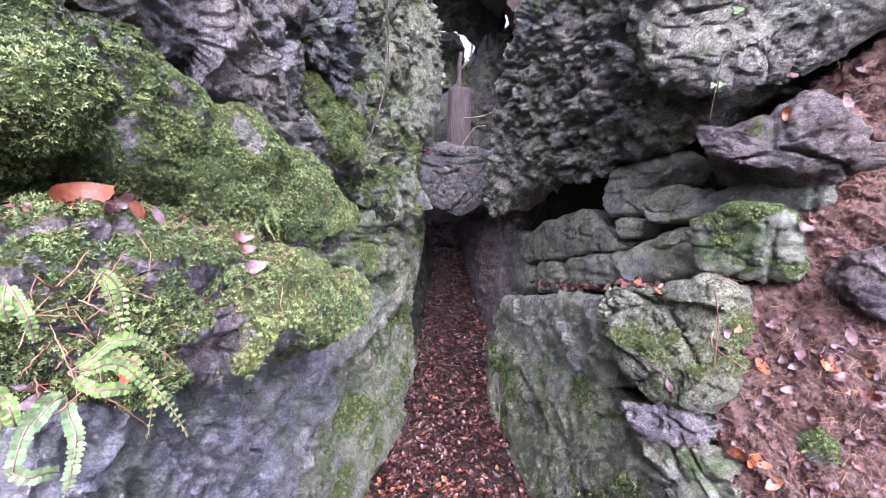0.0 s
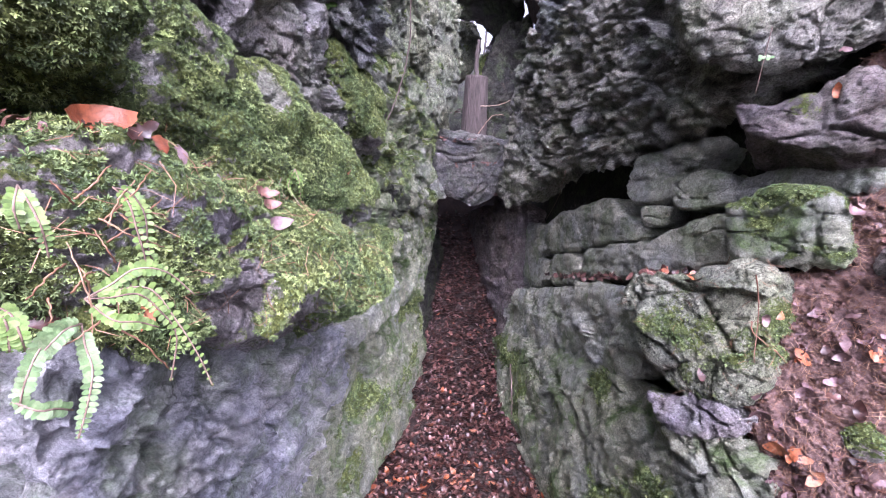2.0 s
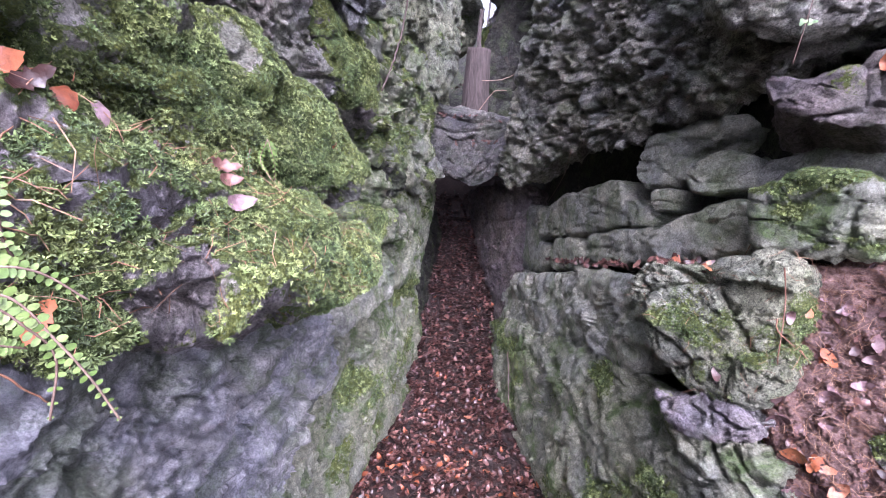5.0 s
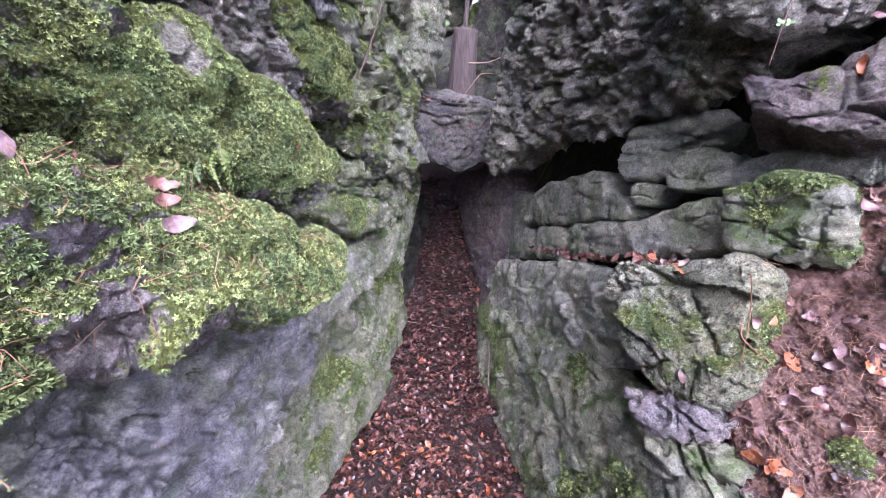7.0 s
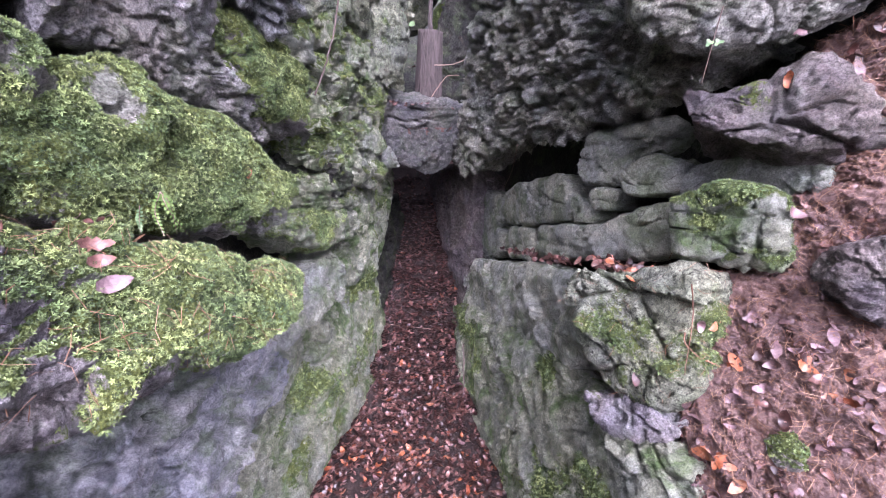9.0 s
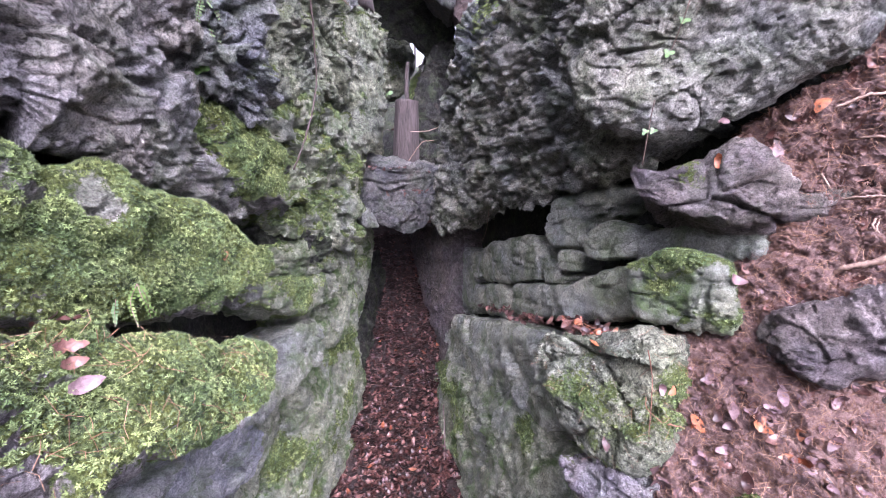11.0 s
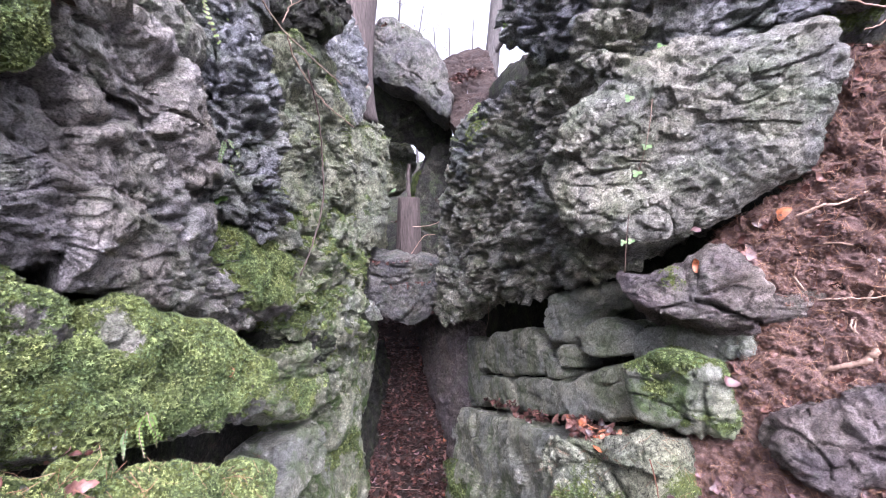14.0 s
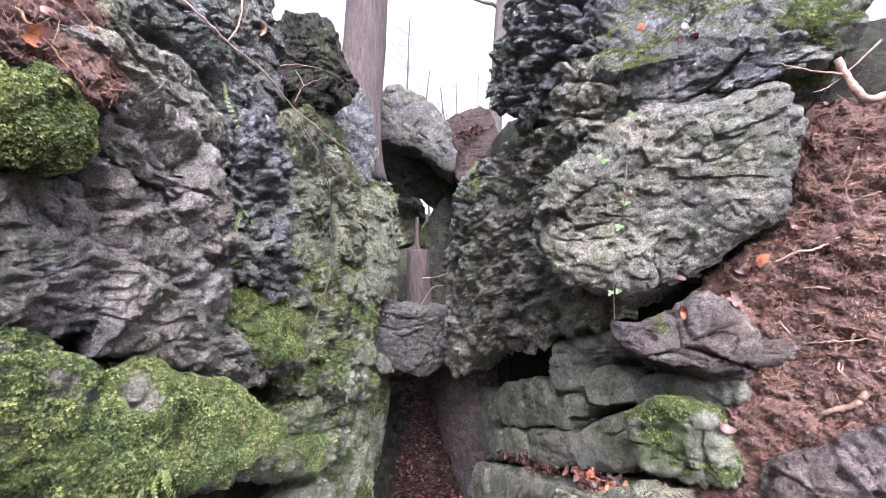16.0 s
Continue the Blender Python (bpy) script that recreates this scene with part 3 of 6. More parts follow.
rock("stone", "limepale", (0.95, 3.50, 1.02), -84, 2, [(-0.73, 0.01), (-0.05, 0.19), (0.51, 0.31), (0.69, 0.22), (0.73, 0.01), (-0.02, -0.16), (-0.62, -0.31)], 0.35, 0.03, 9, 0.03, "slab", "")
rock("stone", "limepale", (1.04, 2.68, 1.13), -84, 2, [(-0.17, 0.1), (0.13, 0.04), (0.17, -0.05), (-0.09, -0.1)], 0.35, 0.03, 9, 0.03, "slab", "")
rock("stone", "limepale", (0.77, 5.00, 0.31), -84, 2, [(-1.08, -0.39), (-0.11, 0.15), (0.9, 0.39), (1.08, 0.15), (-0.45, -0.33)], 0.35, 0.03, 9, 0.03, "slab", "")
rock("stone", "limepale", (0.92, 3.64, 0.66), -84, 2, [(-0.41, 0.05), (0.26, 0.21), (0.41, -0.01), (-0.29, -0.21)], 0.35, 0.03, 9, 0.03, "slab", "")
rock("stone", "limepale", (1.01, 2.86, 0.87), -84, 2, [(-0.47, 0.02), (0.1, 0.16), (0.37, 0.22), (0.47, 0.04), (-0.37, -0.22)], 0.35, 0.03, 9, 0.03, "slab", "")
rock("rock_block", "limepale", (1.12, 2.19, 1.10), -72, 4, [(-0.21, -0.2), (-0.29, -0.07), (-0.14, 0.09), (0.09, 0.16), (0.21, 0.2), (0.29, -0.01), (0.13, -0.08)], 0.4, 0.04, 8, 0.03, "slab", "pale squared limestone block in the wall")
rock("rock_block", "mossr2", (1.20, 1.70, 1.24), -56, 0, [(-0.15, -0.14), (-0.2, 0.07), (-0.12, 0.11), (-0.04, 0.14), (0.11, 0.14), (0.15, 0.12), (0.2, -0.1), (0.09, -0.11), (-0.02, -0.12)], 0.5, 0.025, 9, 0.022, "slab", "long limestone block with moss and a pink bare spot")
rock("rock_block", "limepale", (1.13, 2.50, 1.47), -62, 6, [(-0.28, -0.12), (-0.21, 0.07), (0.02, 0.14), (0.19, 0.16), (0.28, 0.19), (0.19, 0.05), (0.09, -0.02), (0.09, -0.16), (-0.11, -0.19)], 0.4, 0.05, 7, 0.035, "slab", "pale broken limestone block under the overhang")
rock("rock_block", "limepale", (1.16, 2.18, 1.38), -58, 6, [(-0.16, 0.03), (-0.01, 0.11), (0.12, 0.1), (0.15, 0.02), (0.15, -0.06), (-0.03, -0.11), (-0.14, -0.09)], 0.35, 0.05, 8, 0.025, "slab", "pale squared limestone block under the tongue")
rock("stone", "limepale", (1.07, 2.45, 1.23), -62, 5, [(-0.11, 0.06), (0.1, 0.07), (0.11, 0.01), (0.06, -0.05), (-0.07, -0.07)], 0.3, 0.03, 6, 0.02, "slab", "")
rock("rock_tongue", "earthrock", (1.25, 1.66, 1.68), -42, 20, [(-0.25, 0.05), (-0.15, 0.03), (-0.01, 0.11), (0.08, 0.15), (0.2, 0.08), (0.25, -0.04), (0.22, -0.14), (0.05, -0.15), (-0.11, -0.12), (-0.22, -0.06)], 0.35, 0.04, 6, 0.03, "crag", "purple-grey limestone tongue with soil on top")
rock("stone", "earthrock", (1.56, 1.52, 1.60), -35, 20, [(-0.1, -0.0), (0.01, 0.06), (0.11, 0.04), (0.01, -0.04), (-0.09, -0.06)], 0.2, 0.03, 5, 0.02, "slab", "")
rock("rock_overhang", "limek", (1.21, 1.60, 2.22), -20, -15, [(-0.38, 0.16), (-0.22, 0.23), (-0.09, 0.33), (0.1, 0.34), (0.29, 0.37), (0.46, 0.36), (0.49, 0.23), (0.47, 0.05), (0.45, -0.15), (0.32, -0.22), (0.2, -0.32), (0.05, -0.38), (-0.19, -0.38), (-0.42, -0.33), (-0.49, -0.14), (-0.41, 0.05)], 0.8, 0.07, 6, 0.032, "crag", "massive pale limestone overhang with cracked lichen-grey face")
rock("limestone_rock", "limek", (0.76, 3.23, 1.99), -76, -10, [(-0.25, 0.66), (0.69, 0.79), (1.03, 0.85), (1.37, 0.73), (1.52, 0.57), (1.45, 0.48), (1.22, 0.4), (1.02, 0.15), (1.07, -0.04), (1.41, -0.1), (1.39, -0.26), (0.81, -0.36), (0.31, -0.5), (-0.29, -0.5), (-1.34, -0.83), (-1.55, -0.57), (-0.94, 0.2), (-0.59, 0.58)], 0.6, 0.07, 7, 0.065, "knob", "knobbly overhanging limestone face with green lichen")
rock("rock_column", "limek", (0.96, 1.64, 2.65), -38, -6, [(-0.05, 0.21), (0.08, 0.17), (0.16, 0.07), (0.12, -0.09), (0.03, -0.21), (-0.07, -0.21), (-0.16, -0.1), (-0.08, 0.01)], 0.5, 0.07, 4, 0.045, "knob", "knobbly weathered limestone column")
rock("rock_slab", "wet", (1.47, 1.48, 2.65), -18, -10, [(-0.42, 0.07), (-0.26, 0.13), (-0.06, 0.11), (0.13, 0.13), (0.33, 0.11), (0.42, 0.02), (0.35, -0.03), (0.21, -0.05), (0.08, -0.06), (-0.08, -0.12), (-0.24, -0.13), (-0.39, -0.09)], 0.6, 0.05, 5, 0.045, "crag", "wet dark blue-grey limestone cap slab")
rock("limestone_rock", "wet", (0.88, 1.91, 3.18), -62, -4, [(-0.12, 0.47), (0.27, 0.16), (0.38, -0.18), (0.42, -0.41), (0.15, -0.26), (0.11, -0.47), (-0.16, -0.44), (-0.39, -0.28), (-0.42, -0.08), (-0.24, 0.06)], 0.5, 0.07, 5, 0.06, "knob", "dark wet jagged limestone face")
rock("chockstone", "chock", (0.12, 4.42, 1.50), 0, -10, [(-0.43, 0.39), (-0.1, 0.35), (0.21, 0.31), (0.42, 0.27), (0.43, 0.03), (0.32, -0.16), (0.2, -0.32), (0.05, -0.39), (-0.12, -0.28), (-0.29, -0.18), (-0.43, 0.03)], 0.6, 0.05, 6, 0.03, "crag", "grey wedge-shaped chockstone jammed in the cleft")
rock("limestone_rock", "greyblue", (-0.65, 1.55, 0.46), 87, -8, [(-0.94, 0.74), (-0.78, 0.63), (-0.7, 0.61), (-0.59, 0.58), (-0.44, 0.54), (-0.21, 0.49), (0.09, 0.39), (0.63, 0.13), (0.97, -0.32), (0.57, -0.28), (0.38, -0.33), (0.04, -0.17), (0.02, -0.42), (-0.06, -0.73), (-0.97, 0.51)], 0.5, 0.04, 6, 0.05, "slab", "smooth blue-grey limestone face streaked with algae")
rock("limestone_rock", "limemoss", (-0.70, 2.49, -0.06), 86, 0, [(-0.23, 0.48), (0.42, 0.37), (0.86, 0.14), (0.75, -0.19), (0.43, -0.28), (0.3, -0.48), (-0.17, -0.39), (-0.61, -0.27), (-0.86, -0.06), (-0.8, 0.27), (-0.51, 0.21), (-0.25, 0.23)], 0.4, 0.05, 5, 0.045, "slab", "smooth limestone rock under green algae")
rock("limestone_rock", "limemoss", (-0.48, 3.47, -0.12), 81, 3, [(-0.76, 0.54), (-0.21, 0.56), (1.01, 0.33), (1.0, -0.52), (0.3, -0.56), (-0.45, -0.4), (-1.01, -0.28), (-0.87, 0.02), (-0.62, 0.17)], 0.4, 0.06, 5, 0.045, "slab", "algae-green limestone buttress above the leaf litter")
rock("limestone_rock", "limemoss", (-0.51, 2.99, -0.63), 82, 6, [(0.73, 0.05), (-0.0, 0.19), (-0.53, 0.32), (-0.86, 0.35), (-1.15, 0.33), (-0.82, -0.01), (-0.06, -0.03), (1.15, -0.35)], 0.4, 0.04, 5, 0.03, "slab", "algae-green limestone foot above the leaf litter")
rock("stone", "lime", (-0.54, 2.45, 0.64), 82, 8, [(0.23, 0.16), (0.62, 0.12), (0.59, -0.16), (-0.06, -0.15), (-0.46, -0.06), (-0.62, 0.05), (-0.32, 0.02), (0.09, -0.04)], 0.4, 0.04, 6, 0.04, "slab", "")
rock("stone", "mossr2", (-0.49, 3.02, 1.16), 79, 4, [(-0.5, 0.18), (0.4, 0.08), (0.5, -0.18), (-0.17, -0.08), (-0.49, 0.0)], 0.35, 0.04, 7, 0.035, "slab", "")
rock("stone", "limemoss", (-0.49, 2.97, 0.95), 79, 4, [(-0.47, 0.2), (-0.09, 0.12), (0.55, 0.0), (0.39, -0.2), (-0.29, -0.08), (-0.55, 0.1)], 0.35, 0.04, 7, 0.035, "slab", "")
rock("stone", "limemoss", (-0.38, 3.83, 0.95), 76, 3, [(-0.19, 0.26), (0.24, 0.12), (0.23, -0.26), (-0.24, -0.22), (-0.13, -0.01)], 0.35, 0.04, 6, 0.04, "slab", "")
rock("stone", "limemoss", (-0.44, 3.54, 0.53), 76, 3, [(0.08, 0.2), (0.55, 0.15), (0.53, -0.25), (0.05, -0.19), (-0.34, -0.07), (-0.55, 0.25), (0.01, 0.18)], 0.35, 0.04, 6, 0.04, "slab", "")
rock("mossy_ledge", "moss", (-0.47, 1.03, 1.24), 81, 24, [(-0.58, 0.24), (-0.44, 0.23), (-0.36, 0.24), (-0.21, 0.21), (-0.03, 0.17), (0.04, 0.11), (0.25, 0.05), (0.44, -0.04), (0.63, -0.14), (0.56, -0.24), (0.3, -0.25), (0.1, -0.19), (-0.03, -0.15), (-0.18, -0.11), (-0.29, -0.1), (-0.35, -0.09), (-0.41, -0.05), (-0.47, 0.0), (-0.52, 0.05), (-0.62, 0.11)], 0.5, 0.06, 5, 0.04, "boulder", "thick limestone ledge with green moss over bare purple stone")
rock("mossy_boulder", "mossb", (-0.61, 1.32, 1.55), 79, 7, [(-0.72, 0.26), (-0.51, 0.36), (-0.44, 0.3), (-0.35, 0.29), (-0.21, 0.25), (-0.08, 0.16), (0.16, 0.13), (0.39, 0.03), (0.61, -0.08), (0.78, -0.2), (0.6, -0.36), (0.29, -0.32), (0.05, -0.24), (-0.12, -0.17), (-0.25, -0.11), (-0.37, -0.09), (-0.46, -0.08), (-0.54, -0.04), (-0.62, -0.03), (-0.78, -0.01)], 0.5, 0.07, 4, 0.04, "boulder", "rounded boulder under patchy moss with bare purple stone")
rock("moss_cushion", "cushion", (-0.57, 0.64, 1.64), 66, 15, [(-0.05, 0.03), (-0.0, 0.06), (0.04, 0.06), (0.07, 0.03), (0.07, -0.02), (0.02, -0.06), (-0.03, -0.05), (-0.07, -0.05)], 0.15, 0.06, 2, 0.02, "boulder", "plump cushion of moss on the rock")
rock("leaning_slab", "tan", (-0.61, 1.77, 1.92), 83, -3, [(-1.01, 0.32), (-0.83, 0.38), (-0.75, 0.38), (-0.62, 0.43), (-0.54, 0.4), (-0.29, 0.39), (-0.11, 0.31), (0.05, 0.15), (0.1, -0.07), (0.3, -0.21), (0.69, -0.3), (1.01, -0.38), (0.7, -0.43), (0.31, -0.38), (0.01, -0.31), (-0.22, -0.2), (-0.47, -0.13), (-0.64, -0.09), (-0.78, -0.05), (-0.97, -0.02)], 0.5, 0.06, 6, 0.05, "crag", "leaning pitted limestone slab with a dark underside")
rock("rock_slab", "cushion", (-0.59, 0.91, 2.33), 78, 5, [(-0.12, 0.04), (0.0, 0.11), (0.06, 0.07), (0.12, 0.04), (0.12, -0.04), (0.05, -0.1), (-0.02, -0.11), (-0.12, -0.1)], 0.4, 0.06, 3, 0.03, "boulder", "grey limestone slab capped with yellow-green moss")
rock("rock_slab", "tan", (-0.59, 1.41, 2.38), 80, -3, [(-0.42, 0.22), (-0.38, 0.27), (-0.25, 0.26), (-0.16, 0.17), (-0.03, 0.18), (0.14, 0.16), (0.32, 0.08), (0.37, -0.08), (0.42, -0.22), (0.28, -0.27), (0.16, -0.19), (0.01, -0.11), (-0.13, -0.07), (-0.24, -0.0), (-0.31, 0.05), (-0.38, 0.13)], 0.4, 0.05, 5, 0.05, "crag", "dark wet leaning limestone slab")
rock("rock_slab", "limek", (-0.65, 1.47, 2.75), 78, -2, [(-0.36, 0.1), (-0.22, 0.17), (-0.14, 0.07), (0.08, 0.1), (0.31, 0.04), (0.36, -0.16), (0.18, -0.17), (0.0, -0.13), (-0.14, -0.09), (-0.23, -0.05), (-0.32, -0.02)], 0.4, 0.05, 5, 0.045, "crag", "leaning grey limestone slab near the top")
rock("rock_slab", "wet", (-0.63, 1.86, 3.21), 72, 0, [(-0.5, -0.14), (0.18, 0.4), (0.33, 0.18), (0.43, -0.0), (0.5, -0.26), (0.18, -0.4), (0.03, -0.38), (0.0, -0.23), (-0.19, -0.26), (-0.4, -0.28)], 0.4, 0.05, 5, 0.05, "crag", "dark limestone slab below the crest")
rock("rock_column", "wet", (-0.49, 1.98, 2.39), 68, -3, [(-0.23, 0.35), (0.12, 0.46), (0.21, 0.25), (0.21, -0.09), (0.24, -0.32), (0.18, -0.46), (-0.01, -0.4), (-0.21, -0.35), (-0.24, -0.25), (-0.12, -0.22), (-0.16, -0.07), (-0.2, 0.12)], 0.4, 0.06, 5, 0.055, "knob", "dark wet limestone rib")
rock("limestone_rock", "lichen", (-0.42, 3.39, 2.81), 79, 0, [(-0.76, 0.41), (0.11, 0.73), (0.41, 0.34), (0.77, 0.31), (0.77, -0.24), (0.7, -0.55), (-0.1, -0.64), (-0.4, -0.73), (-0.76, -0.72), (-0.77, -0.04)], 0.4, 0.05, 6, 0.06, "crag", "yellow-green lichened limestone face")
rock("limestone_rock", "lichen", (-0.19, 4.44, 2.62), 76, 0, [(-0.64, 0.56), (-0.3, 0.49), (0.59, 0.74), (0.64, 0.09), (0.39, -0.59), (-0.21, -0.74), (-0.39, -0.37), (-0.42, 0.04)], 0.4, 0.05, 5, 0.06, "knob", "lichened limestone face beside the window")
rock("rock_slab", "moss", (-0.53, 2.21, 1.81), 80, 20, [(-0.34, 0.22), (-0.09, 0.2), (0.2, 0.09), (0.37, -0.09), (0.21, -0.22), (-0.11, -0.17), (-0.29, -0.08), (-0.36, 0.04)], 0.4, 0.05, 4, 0.04, "slab", "sloping limestone slab carrying bright moss")
rock("limestone_rock", "mossr2", (-0.39, 3.39, 1.68), 79, 3, [(-0.88, 0.41), (-0.01, 0.51), (0.74, 0.6), (0.95, 0.11), (0.68, -0.31), (0.53, -0.6), (-0.19, -0.42), (-0.7, -0.3), (-0.95, -0.19), (-0.63, -0.11), (-0.57, 0.05), (-0.82, 0.22)], 0.4, 0.05, 5, 0.06, "crag", "limestone face with moss clumps")
rock("stone", "lime", (0.72, 4.92, 0.56), -78, 0, [(-0.7, 0.12), (0.51, 0.47), (0.7, -0.15), (-0.53, -0.47)], 0.3, 0.03, 5, 0.03, "slab", "")
rock("rock_slab", "lime", (1.33, 1.84, 1.40), -70, 0, [(-0.28, 0.03), (0.16, 0.13), (0.27, 0.1), (0.28, -0.01), (0.13, -0.04), (-0.23, -0.13)], 0.4, 0.03, 5, 0.02, "slab", "recessed smooth limestone course")
rock("boulder", "earthrock", (1.52, 1.29, 1.22), -35, 5, [(-0.21, -0.04), (-0.15, 0.03), (0.07, 0.15), (0.18, 0.17), (0.17, -0.08), (0.06, -0.11), (-0.06, -0.17), (-0.17, -0.12)], 0.4, 0.05, 3, 0.03, "boulder", "grey boulder sticking out of the earth bank")
rock("limestone_rock", "wet", (0.71, 3.07, 2.66), -60, 0, [(-0.39, 0.17), (0.03, 0.27), (0.39, 0.29), (0.34, -0.04), (0.12, -0.24), (-0.37, -0.29)], 0.5, 0.06, 4, 0.045, "knob", "dark wet knobbly limestone face")
rock("limestone_rock", "wet", (0.99, 1.99, 3.38), -45, -5, [(-0.26, -0.05), (-0.18, 0.32), (0.22, 0.16), (0.26, -0.13), (0.24, -0.32), (-0.08, -0.29)], 0.5, 0.05, 4, 0.045, "knob", "jagged dark limestone crest with a strip of moss")
rock("ledge_boulder", "mosstop", (1.71, 1.63, 3.15), -14, 35, [(-0.67, -0.46), (-0.63, -0.1), (-0.47, 0.36), (0.06, 0.57), (0.68, 0.34), (0.25, -0.49), (0.06, -0.45), (-0.17, -0.46), (-0.59, -0.55)], 0.5, 0.05, 3, 0.04, "boulder", "limestone cap ledge with moss and dead grass")
rock("rock_slab", "wet", (-0.61, 1.95, 3.35), 65, 0, [(-0.3, 0.02), (0.29, 0.49), (0.3, -0.07), (0.29, -0.42), (0.13, -0.49), (-0.05, -0.36), (-0.21, -0.24)], 0.4, 0.05, 3, 0.04, "slab", "dark limestone slab below the crest")
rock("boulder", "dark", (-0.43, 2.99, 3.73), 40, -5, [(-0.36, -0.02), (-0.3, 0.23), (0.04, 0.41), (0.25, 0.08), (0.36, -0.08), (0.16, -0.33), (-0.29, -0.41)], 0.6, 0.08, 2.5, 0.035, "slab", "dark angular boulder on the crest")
rock("limestone_rock", "lichen", (-0.19, 4.08, 2.51), 60, 0, [(-0.38, 0.47), (0.3, 0.63), (0.38, 0.09), (0.34, -0.39), (-0.06, -0.63), (-0.16, -0.03)], 0.4, 0.05, 3, 0.035, "slab", "lichened limestone face deep in the cleft")
rock("limestone_rock", "limemoss", (-0.34, 4.52, 0.85), 76, 0, [(-0.59, 0.18), (-0.12, 0.64), (0.35, 0.58), (0.59, 0.21), (0.33, -0.25), (0.13, -0.64), (-0.49, -0.3)], 0.4, 0.04, 4, 0.04, "slab", "shaded limestone wall behind the chockstone")
# wall at the tunnel floor, its shade painted with the near-black rock
rock("limestone_rock", "dark", (-0.34, 4.97, 0.05), 80, 5, [(-0.68, 0.43), (0.19, 0.48), (1.2, 0.75), (1.24, 0.11), (0.15, -0.35), (-0.26, -0.75), (-1.24, -0.67)], 0.4, 0.04, 4, 0.04, "slab", "limestone wall coloured dark at the cleft floor")
rock("limestone_rock", "earthrock", (0.39, 5.68, 0.31), -78, 0, [(-1.13, 0.59), (1.04, 0.93), (1.13, 0.54), (1.02, -0.56), (0.59, -0.93), (0.12, -0.3)], 0.4, 0.04, 4, 0.04, "slab", "limestone wall coloured dark at the cleft floor")
rock("limestone_rock", "limek", (0.48, 4.20, 1.74), -70, -5, [(0.03, 0.55), (0.37, 0.57), (0.44, 0.09), (0.32, -0.49), (-0.26, -0.57), (-0.45, -0.39), (-0.03, -0.08)], 0.4, 0.05, 4, 0.04, "knob", "limestone rock squeezing the chockstone")
# black rock added to stand for the darkness beside the stump
rock("limestone_rock", "dark", (0.55, 5.68, 2.50), -10, 0, [(-0.31, 0.15), (-0.06, 0.76), (0.39, 0.95), (0.29, -0.95), (-0.39, -0.88)], 0.5, 0.03, 4, 0.035, "slab", "rock coloured black as the shade deep in the cleft")
rock("limestone_rock", "lichen", (-0.24, 5.39, 2.64), 60, 0, [(-0.25, 0.68), (0.33, 0.88), (0.35, 0.1), (0.26, -0.88), (-0.35, -0.85)], 0.4, 0.03, 4, 0.035, "slab", "lichened limestone wall beside the stump")
rock("stone", "lime", (-0.19, 4.41, 1.34), 30, 0, [(-0.12, 0.13), (0.05, 0.01), (0.12, -0.12), (-0.07, -0.13)], 0.2, 0.03, 3, 0.02, "boulder", "")
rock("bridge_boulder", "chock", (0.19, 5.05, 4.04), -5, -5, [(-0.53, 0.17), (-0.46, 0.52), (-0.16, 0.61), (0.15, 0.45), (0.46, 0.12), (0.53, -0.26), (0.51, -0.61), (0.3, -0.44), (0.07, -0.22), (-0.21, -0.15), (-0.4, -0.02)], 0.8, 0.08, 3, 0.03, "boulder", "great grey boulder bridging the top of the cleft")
# recessed near-black rock stands for the shade beneath the boulder
rock("limestone_rock", "dark", (0.11, 5.75, 3.86), 0, -20, [(-0.71, -0.03), (-0.51, 0.68), (-0.14, 0.51), (0.4, 0.26), (0.71, -0.22), (0.65, -0.61), (0.37, -0.68), (0.12, -0.45), (-0.28, -0.43), (-0.59, -0.31)], 0.6, 0.05, 3, 0.03, "boulder", "rock coloured near-black as shade under the bridging boulder")
rock("stone", "lime", (-0.25, 4.29, 3.50), 10, 0, [(-0.11, 0.01), (0.01, 0.09), (0.11, 0.01), (0.05, -0.09), (-0.08, -0.08)], 0.15, 0.03, 2, 0.01, "boulder", "")
rock("limestone_rock", "lichen", (0.06, 6.59, 3.23), 10, 0, [(-0.29, 0.37), (0.18, 0.44), (0.29, 0.09), (0.1, -0.36), (-0.27, -0.44)], 0.5, 0.06, 3, 0.035, "slab", "bright lichened rock beyond the window")
rock("limestone_rock", "mossb", (0.38, 6.19, 3.01), -30, 10, [(-0.2, -0.28), (-0.1, 0.1), (0.09, 0.34), (0.2, 0.26), (0.08, -0.06), (-0.08, -0.34)], 0.4, 0.05, 3, 0.04, "slab", "mossy rock edge beyond the window")
rock("earth_bank", "soil", (1.35, 1.42, 0.85), -50, 25, [(-0.4, 0.18), (-0.26, 0.25), (-0.13, 0.31), (-0.16, 0.58), (-0.1, 0.68), (0.12, 0.73), (0.38, -0.32), (-0.16, -0.71), (-0.23, -0.39), (-0.36, -0.29), (-0.32, -0.04)], 0.6, 0.04, 3, 0.03, "earth", "reddish-brown soil bank with needles and leaves")
rock("earth_bank", "soil", (1.72, 1.45, 1.80), -45, 12, [(-0.45, 0.02), (-0.31, 0.13), (-0.1, 0.26), (-0.01, 0.64), (0.02, 0.76), (0.24, 0.72), (0.48, 0.65), (0.25, -0.63), (-0.38, -0.78), (-0.36, -0.38), (-0.26, -0.19)], 0.6, 0.04, 3, 0.035, "earth", "reddish-brown crumbly soil bank with roots")
